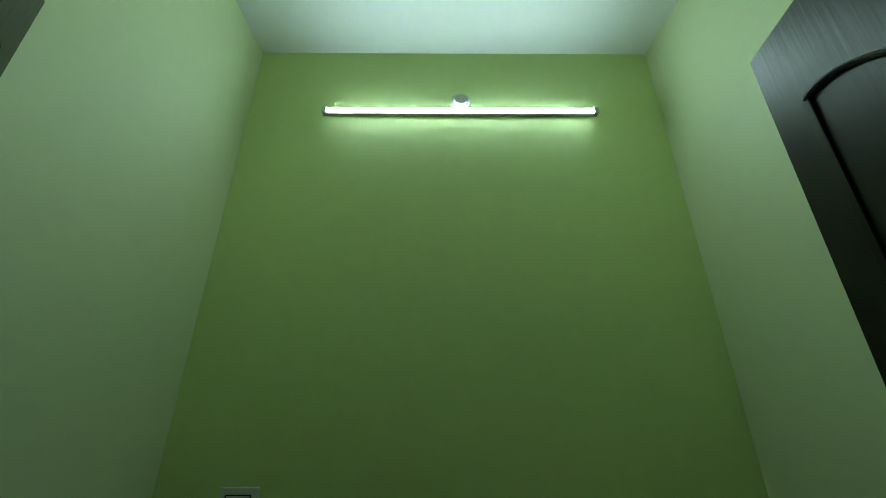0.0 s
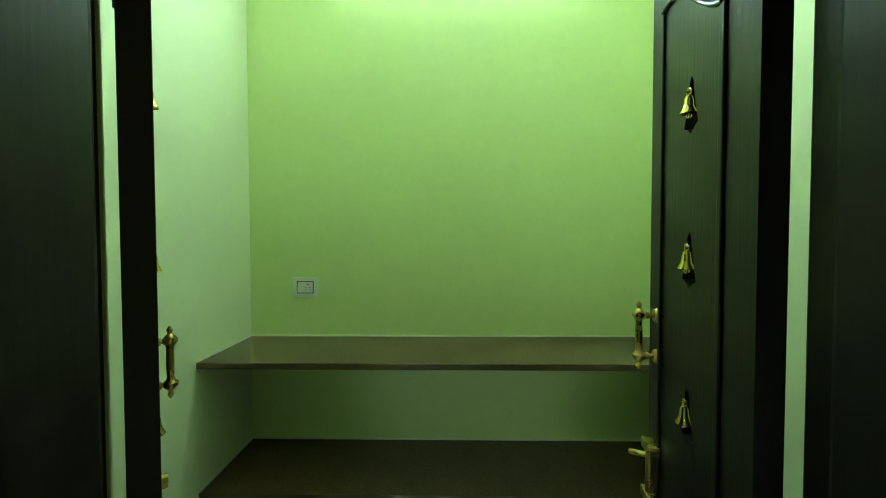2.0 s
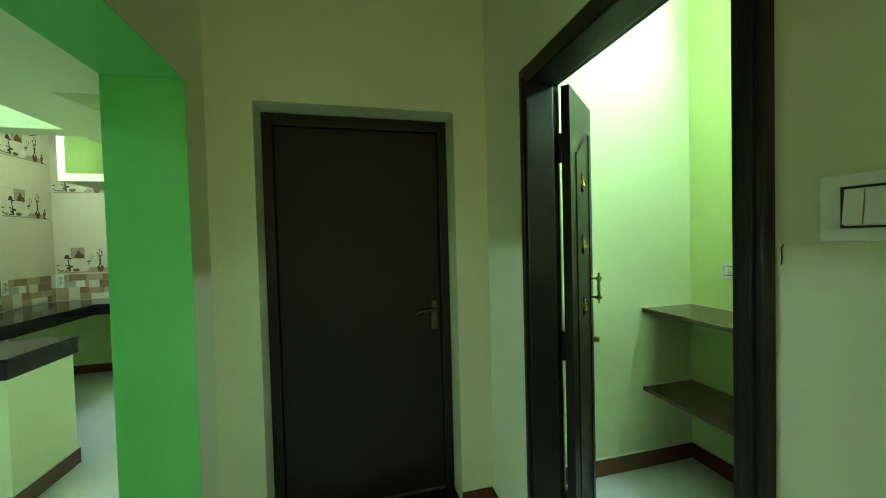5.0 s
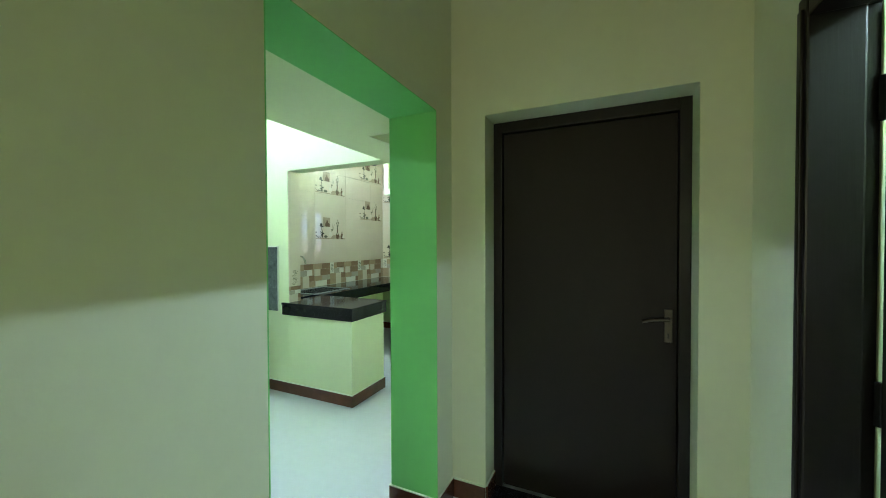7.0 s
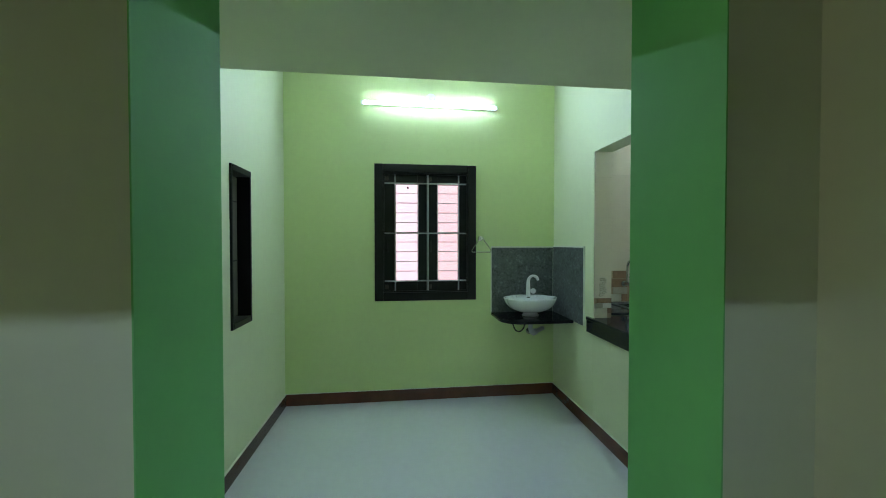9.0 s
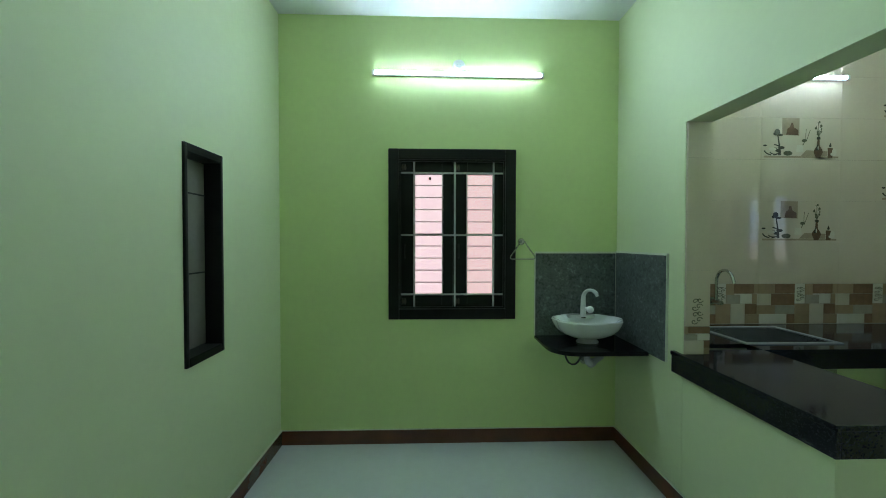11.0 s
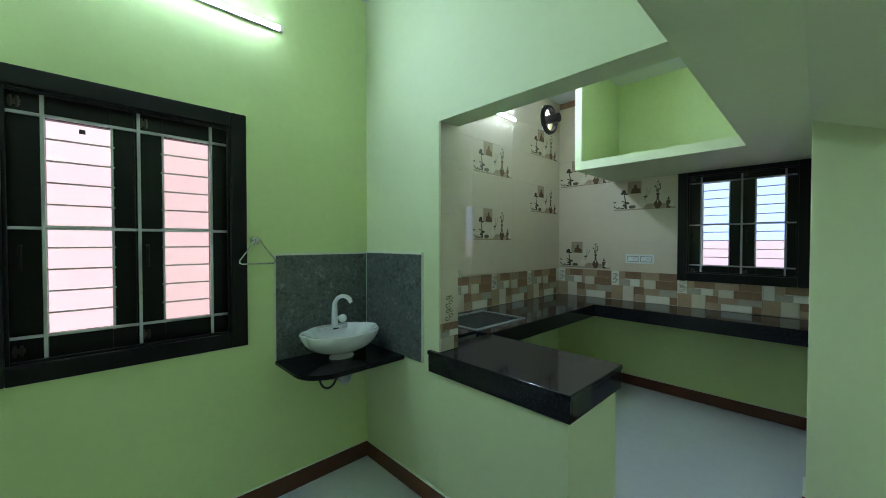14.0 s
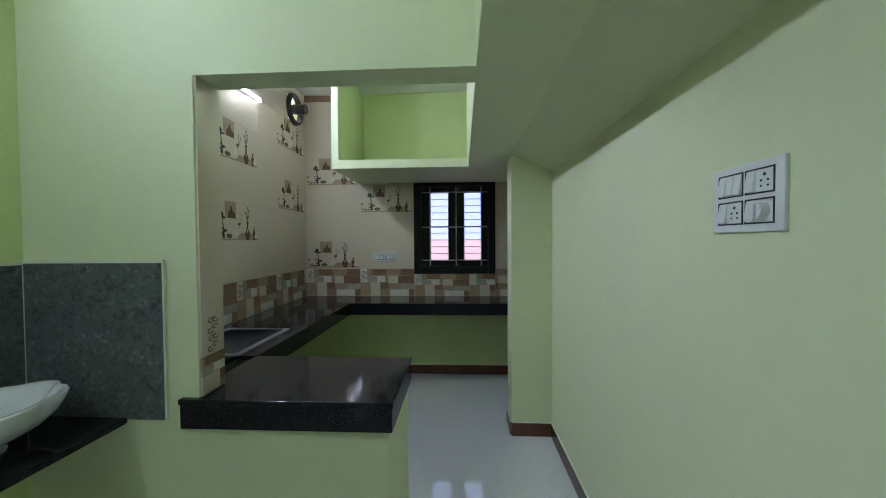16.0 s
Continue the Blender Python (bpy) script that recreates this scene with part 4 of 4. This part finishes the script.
# ---- switch plates: x across, z up, room on the -y side, origin at the middle ----


def switch_plate(name, label, m, w, h, modules):
    """modules: (x, z, width, height, kind), kind s: switches, p: socket and switch, r: regulator."""
    t = thing(name, label, "switch plate", m)
    part("cover", B((-w / 2, -0.010, -h / 2, w / 2, 0, h / 2), bev=0.003), PLASTIC, t, "white cover plate")
    for x, z, mw, mh, kind in modules:
        f = 0.0035
        part("module_frame", B((x - mw / 2, -0.0115, z - mh / 2, x - mw / 2 + f, -0.009, z + mh / 2), (x + mw / 2 - f, -0.0115, z - mh / 2, x + mw / 2, -0.009, z + mh / 2), (x - mw / 2 + f, -0.0115, z + mh / 2 - f, x + mw / 2 - f, -0.009, z + mh / 2), (x - mw / 2 + f, -0.0115, z - mh / 2, x + mw / 2 - f, -0.009, z - mh / 2 + f)), BLACKPLASTIC, t, "black line round the module")
        iw, ih = mw - 2 * f, mh - 2 * f
        n = max(2, round(iw / 0.024)) if kind == "s" else 1
        sw = iw / n if kind == "s" else iw * 0.36
        for k in range(n):
            x0 = x - iw / 2 + k * sw
            if kind == "P":
                x0 = x + iw / 2 - sw
            bm = bmesh.new()
            a = [bm.verts.new((x0 + 0.001, y, zz)) for y, zz in ((-0.0095, z - ih / 2 + 0.002), (-0.0175, z - ih / 2 + 0.002), (-0.0115, z + ih / 2 - 0.002), (-0.0095, z + ih / 2 - 0.002))]
            b = [bm.verts.new((x0 + sw - 0.001, v.co.y, v.co.z)) for v in a]
            bm.faces.new(a), bm.faces.new(b[::-1])
            for i in range(4):
                bm.faces.new((a[i], b[i], b[(i + 1) % 4], a[(i + 1) % 4]))
            part("rocker", bm, PLASTIC, t)
        if kind in "pP":
            cx = x + iw * 0.18 if kind == "p" else x - iw * 0.18
            for dx, dz, r in ((0, ih * 0.26, 0.0035), (-0.009, 0.0, 0.0026), (0.009, 0.0, 0.0026), (-0.009, -ih * 0.24, 0.0022), (0.009, -ih * 0.24, 0.0022)):
                bm = bmesh.new()
                rod(bm, (cx + dx, -0.0112, z + dz), (cx + dx, -0.009, z + dz), r, None, 10)
                part("socket_hole", bm, BLACKPLASTIC, t)
        if kind == "r":
            bm = bmesh.new()
            rod(bm, (x + iw * 0.14, -0.028, z), (x + iw * 0.14, -0.010, z), 0.017, 0.019, 24)
            box(bm, x + iw * 0.14 - 0.003, -0.033, z - 0.014, x + iw * 0.14 + 0.003, -0.027, z + 0.014)
            part("regulator_knob", bm, PLASTIC, t, "white fan regulator knob", True)
    return t


switch_plate("switch_plate", "white switch plate with socket above the granite shelf", pose(PXB, 1.771, 1.218, 0, 0, -90), 0.118, 0.092, [(-0.0, 0, 0.078, 0.056, "p")])
switch_plate("switch_plate", "white row of switches beside the prayer room door", pose(PX0, 0.44, 1.466, 0, 0, -90), 0.27, 0.097, [(0, 0, 0.216, 0.06, "s")])
switch_plate("switch_plate", "large white switch board with sockets and regulator", pose(DX, 2.168, 1.556, 0, 0, -90), 0.212, 0.158, [(-0.043, 0.033, 0.08, 0.056, "s"), (0.043, 0.033, 0.08, 0.056, "p"), (-0.043, -0.033, 0.08, 0.056, "p"), (0.043, -0.033, 0.08, 0.056, "r")])
switch_plate("switch_plate", "white double socket plate on the kitchen tiles", pose(-2.83, KF - 0.012, 1.286, 0, 0, 0), 0.262, 0.09, [(-0.062, 0, 0.105, 0.054, "p"), (0.062, 0, 0.105, 0.054, "p")])

# bulb holder without a bulb, high on the wall over the counter
holder = thing("lamp_holder", "white angled bulb holder with an empty brown socket", "lamp holder", pose(-2.825, KY, 2.721))
bm = bmesh.new()
lathe(bm, [(0.036, 0.0), (0.036, 0.008), (0.028, 0.018), (0.02, 0.022)], 24)
bmesh.ops.rotate(bm, cent=(0, 0, 0), matrix=Matrix.Rotation(radians(90), 3, "X"), verts=bm.verts)
part("base", bm, PLASTIC, holder, "white round base", True)
AXIS = Vector((0.02, -0.55, -0.5)).normalized()
bm = bmesh.new()
rod(bm, Vector((0, -0.012, 0)), Vector((0, -0.012, 0)) + AXIS * 0.075, 0.017, 0.019, 20)
part("barrel", bm, PLASTIC, holder, "white barrel", True)
bm = bmesh.new()
rod(bm, Vector((0, -0.012, 0)) + AXIS * 0.074, Vector((0, -0.012, 0)) + AXIS * 0.0765, 0.0135, None, 18)
part("socket", bm, SKIRT, holder, "dark brown empty socket", True)

# ---- kitchen wall tiles, last ----
tile_cache = {}


def tile_piece(name, parent, m, w, h, d, material):
    """One flat piece with softened edges; alike pieces share a mesh. x across, z up from its lower left corner."""
    key = (round(w, 4), round(h, 4), round(d, 4), material.name)
    if key not in tile_cache:
        bm = bmesh.new()
        c = min(0.0005, d * 0.5)
        back = [bm.verts.new(p) for p in ((0, 0, 0), (w, 0, 0), (w, 0, h), (0, 0, h))]
        mid = [bm.verts.new(p) for p in ((0, -d + c, 0), (w, -d + c, 0), (w, -d + c, h), (0, -d + c, h))]
        top = [bm.verts.new(p) for p in ((c, -d, c), (w - c, -d, c), (w - c, -d, h - c), (c, -d, h - c))]
        for u, v in ((back, mid), (mid, top)):
            for i in range(4):
                bm.faces.new((u[i], u[(i + 1) % 4], v[(i + 1) % 4], v[i]))
        bm.faces.new(top)
        tile_cache[key] = mesh(name, bm, material)
    ob = new(name, tile_cache[key])
    ob.parent = parent
    ob.matrix_basis = m
    return ob


def shape(bm, pts, d, ox, oz):
    vs = [bm.verts.new((ox + x, -d, oz + z)) for x, z in pts]
    bm.faces.new(vs)
    e = bmesh.ops.extrude_face_region(bm, geom=[f for f in bm.faces if vs[0] in f.verts and len(f.verts) == len(pts)])
    bmesh.ops.translate(bm, vec=(0, 0.0004, 0), verts=[v for v in e["geom"] if isinstance(v, bmesh.types.BMVert)])


def ell(cx, cz, rx, rz, n=14):
    return [(cx + rx * math.cos(k * math.tau / n), cz + rz * math.sin(k * math.tau / n)) for k in range(n)]


motif_meshes = {}


def arc_band(cx, cz, rx, rz, a0, a1, w, n=9):
    """A thin bent stroke."""
    an = [radians(a0 + (a1 - a0) * k / n) for k in range(n + 1)]
    return [(cx + rx * math.cos(a), cz + rz * math.sin(a)) for a in an] + [(cx + (rx - w) * math.cos(a), cz + (rz - w) * math.sin(a)) for a in an[::-1]]


def motif(parent, m):
    """Printed still life on a ledge: bowl, leaves, picture, jug, twig, vase with blossom, jar."""
    d = 0.0102
    if not motif_meshes:
        def made(name, material, shapes):
            bm = bmesh.new()
            for k, q in enumerate(shapes):
                shape(bm, q, d + 0.0003 * len(motif_meshes) + 0.00001 * k, 0, 0)
            motif_meshes[name] = mesh(name, bm, material)
        r = random.Random(4)
        made("printed_ledge", TILE_TAN, [[(0.02, 0.002), (0.585, 0.002), (0.585, 0.014), (0.02, 0.016)], [(0.30, 0.016), (0.5, 0.016), (0.5, 0.052), (0.34, 0.058)], [(0.155, 0.168), (0.285, 0.164), (0.285, 0.29), (0.155, 0.292)]])
        made("printed_brown", TILE_BROWN, [
            [(0.185, 0.17), (0.278, 0.168), (0.276, 0.205), (0.262, 0.214), (0.246, 0.222), (0.236, 0.256), (0.222, 0.258), (0.214, 0.226), (0.196, 0.216)],
            [(0.415, 0.004), (0.447, 0.004), (0.466, 0.045), (0.463, 0.06), (0.442, 0.09), (0.440, 0.14), (0.424, 0.14), (0.420, 0.09), (0.399, 0.06), (0.397, 0.045)],
            [(0.505, 0.004), (0.54, 0.004), (0.542, 0.075), (0.503, 0.078)]])
        leaves = [ell(0.118, 0.19, 0.022, 0.022, 9), ell(0.104, 0.176, 0.016, 0.012, 8), ell(0.142, 0.168, 0.02, 0.009, 8), [(0.128, 0.02), (0.15, 0.02), (0.142, 0.09), (0.126, 0.17), (0.118, 0.17), (0.130, 0.09)],
                  ell(0.15, 0.075, 0.026, 0.012, 8), ell(0.125, 0.055, 0.022, 0.012, 8), ell(0.028, 0.09, 0.016, 0.007, 7),
                  [(0.417, 0.138), (0.447, 0.138), (0.444, 0.156), (0.42, 0.156)], [(0.408, 0.055), (0.432, 0.06), (0.43, 0.10), (0.422, 0.10)]]
        leaves += [arc_band(0.085, 0.06, 0.068, 0.042, a, a + 70, 0.009) for a in (190, 275, 10)] + [arc_band(0.10, 0.05, 0.04, 0.026, a, a + 100, 0.007) for a in (60, 200)]
        leaves += [ell(0.522, 0.09, 0.010, 0.010, 8), [(0.515, 0.082), (0.53, 0.082), (0.526, 0.112), (0.519, 0.112)]]
        made("printed_dark", TILE_DARK, leaves)
        st = [[(0.292, 0.06), (0.298, 0.06), (0.34, 0.14), (0.334, 0.142)], ell(0.322, 0.128, 0.019, 0.011, 8), [(0.335, 0.12), (0.339, 0.12), (0.37, 0.205), (0.366, 0.206)], [(0.33, 0.12), (0.333, 0.12), (0.338, 0.215), (0.334, 0.215)], ell(0.2, 0.035, 0.035, 0.018, 10)]
        for x1, zz in ((0.412, 0.235), (0.43, 0.262), (0.448, 0.25), (0.455, 0.21), (0.418, 0.19)):
            st.append([(0.430, 0.155), (0.434, 0.155), (x1 + 0.002, zz), (x1 - 0.002, zz)])
            st += [ell(x1 + r.uniform(-0.008, 0.008), zz + r.uniform(-0.02, 0.008), 0.0075, 0.0085, 7) for _ in range(2)]
        made("printed_stems", TILE_LEAF, st)
        made("printed_highlight", TILE_LIGHT, [ell(0.085, 0.064, 0.03, 0.012, 10), [(0.262, 0.045), (0.318, 0.045), (0.312, 0.095), (0.268, 0.095)], ell(0.552, 0.045, 0.018, 0.028, 9), ell(0.535, 0.03, 0.012, 0.010, 8), ell(0.44, 0.215, 0.009, 0.008, 7), ell(0.42, 0.25, 0.008, 0.008, 7), ell(0.43, 0.075, 0.005, 0.016, 7)])
    for name, me in motif_meshes.items():
        ob = new(name, me)
        ob.parent = parent
        ob.matrix_basis = m


# one printed band tile, in two-hundredths of its width and hundredths of its height: x0, x1, z0, z1, colour
BAND = ((0, 26, 50, 100, "w"), (26, 46, 72, 100, "t"), (46, 96, 75, 100, "b"), (96, 150, 75, 100, "t"), (150, 200, 75, 100, "b"),
        (26, 62, 50, 72, "g"), (62, 92, 50, 75, "w"), (92, 104, 50, 75, "t"), (104, 140, 46, 75, "c"), (140, 200, 46, 75, "b"),
        (0, 38, 0, 50, "t"), (38, 74, 0, 50, "c"), (74, 104, 24, 50, "b"), (104, 150, 24, 46, "t"), (150, 200, 24, 46, "g"),
        (74, 110, 0, 24, "t"), (110, 180, 0, 24, "w"), (180, 200, 0, 24, "b"))


def mosaic(parent, m, w, h, at=0.0):
    """A stretch of the band of many-sized rectangles, beginning at that place of its tile."""
    first = math.floor(at / 0.6)
    for k in range(first, math.ceil((at + w) / 0.6)):
        for n, (x0, x1, z0, z1, c) in enumerate(BAND):
            a, b = max(0.0, k * 0.6 + x0 * 0.003 - at), min(w, k * 0.6 + x1 * 0.003 - at)
            if b - a > 0.006:
                tile_piece("mosaic_piece", parent, m @ Matrix.Translation((a + 0.001, 0, z0 * h / 100 + 0.001)), b - a - 0.002, (z1 - z0) * h / 100 - 0.002, 0.009 + 0.0006 * (n % 3), MOSAIC[c])
            if n == 0 and b - a > 0.07:
                swirl(parent, m @ Matrix.Translation((a + 0.004, -0.0005, 0.55 * h)), 0.85, 0.5)


def swirl(parent, m, sx=1.0, sz=1.0):
    """Printed scroll ornament."""
    bm = bmesh.new()
    for cx, cz, q in ((0.024, 0.03, 1), (0.056, 0.045, -1), (0.03, 0.085, -1), (0.058, 0.10, 1), (0.026, 0.14, 1), (0.054, 0.155, -1), (0.03, 0.195, -1), (0.058, 0.205, 1)):
        pipe(bm, [(sx * (cx + (0.004 + 0.0019 * k) * math.cos(q * k * 0.6)), -0.0095, sz * (cz + (0.004 + 0.0019 * k) * math.sin(q * k * 0.6))) for k in range(11)], 0.0030 * sz ** 0.5, 5)
    part("printed_scroll", bm, TILE_LEAF, parent).matrix_basis = m


ROW = 0.304
BAND0, BAND1 = CZ + 0.001, 1.155


def tiled(parent, m, length, first, motifs, holes, top=H - 0.002, start=0.0):
    """Rows of 0.6 m tiles over the mosaic band; holes: (x0, x1, z0, z1) left free."""
    xs = [start]
    x = start + first
    while x < length - 0.02:
        xs.append(x)
        x += 0.605
    xs.append(length)

    def clear(x0, x1, z0, z1):
        return [(x0, x1, z0, z1)] if not holes else split((x0, x1, z0, z1), 0)

    def split(r, k):
        if k == len(holes):
            return [r]
        a0, a1, b0, b1 = holes[k]
        x0, x1, z0, z1 = r
        if a0 >= x1 or a1 <= x0 or b0 >= z1 or b1 <= z0:
            return split(r, k + 1)
        out = []
        for q in ((x0, min(a0, x1), z0, z1), (max(a1, x0), x1, z0, z1), (max(x0, a0), min(x1, a1), z0, min(b0, z1)), (max(x0, a0), min(x1, a1), max(b1, z0), z1)):
            if q[1] - q[0] > 0.012 and q[3] - q[2] > 0.012:
                out += split(q, k + 1)
        return out

    for i in range(len(xs) - 1):
        x0, x1 = xs[i], xs[i + 1]
        for r in clear(x0, x1, BAND0, BAND1):
            mosaic(parent, m @ Matrix.Translation((r[0], 0, r[2])), r[1] - r[0], r[3] - r[2], r[0])
        z, row = BAND1 + 0.002, 0
        while z < top - 0.02:
            zt = min(z + ROW, top)
            for r in clear(x0 + 0.0004, x1 - 0.0004, z + 0.0004, zt - 0.0004):
                tile_piece("tile", parent, m @ Matrix.Translation((r[0], 0, r[2])), r[1] - r[0], r[3] - r[2], 0.01, TILE)
            if (i, row) in motifs:
                motif(parent, m @ Matrix.Translation((x0, 0, z + 0.012)))
            z, row = zt, row + 1


west = struct("wall_tiles_west", B((WX, KYB, CZ - 0.02, WX + 0.002, FAN[0] - 0.14, H), (WX, FAN[0] + 0.14, CZ - 0.02, WX + 0.002, KF, H), (WX, FAN[0] - 0.14, CZ - 0.02, WX + 0.002, FAN[0] + 0.14, FAN[1] - 0.14)), TILEGROUT, "cream glazed wall tiles with still-life prints", "wall tiles")
tiled(west, pose(WX + 0.002, KYB, 0, 0, 0, 90), KF - KYB - 0.012, 3.095 - KYB, {(2, 1), (2, 3)}, [(FAN[0] - KYB - 0.13, FAN[0] - KYB + 0.13, FAN[1] - 0.13, FAN[1] + 0.13)])
for row in (2, 4):
    motif(west, pose(WX + 0.002, 4.61, BAND1 + 0.014 + row * ROW, 0, 0, 90))
part("border_tile", B((WX + 0.012, KF - 0.0145, 2.99, -3.106, KF - 0.0124, H - 0.003)), MOSAIC["b"], west, "brown border tile")
end = struct("wall_tiles_end", B((WX, KF - 0.002, CZ - 0.02, W2[0], KF, H - 0.5), (W2[0], KF - 0.002, CZ - 0.02, W2[1], KF, W2[2]), (W2[1], KF - 0.002, CZ - 0.02, KRX, KF, LZ)), TILEGROUT, "cream glazed wall tiles with still-life prints", "wall tiles")
tiled(end, pose(WX + 0.012, KF - 0.002, 0), KRX - WX - 0.012, 0.60, {(0, 0), (0, 3), (1, 2)}, [(W2[0] - WX - 0.012, W2[1] - WX - 0.012, W2[2], 3.2), (-3.105 - WX - 0.012, 4, LZ, 3.2)])
jam = struct("wall_tiles_jamb", B((OX, KY + 0.004, CZ, OX + 0.002, KYB, BH)), TILEGROUT, "cream glazed tiles on the counter's wall end", "wall tiles")
jm = pose(OX + 0.002, KY + 0.004, 0, 0, 0, 90)
mosaic(jam, jm @ Matrix.Translation((0, 0, CZ + 0.001)), KYB - KY - 0.004, 0.15, 0.12)
z = CZ + 0.152
while z < BH - 0.02:
    zt = min(z + 0.30, BH)
    tile_piece("tile", jam, jm @ Matrix.Translation((0.001, 0, z + 0.0002)), KYB - KY - 0.006, zt - z - 0.0004, 0.008, TILE)
    z = zt
swirl(jam, jm @ Matrix.Translation((0.028, 0.0015, CZ + 0.158)), 0.85, 0.66)
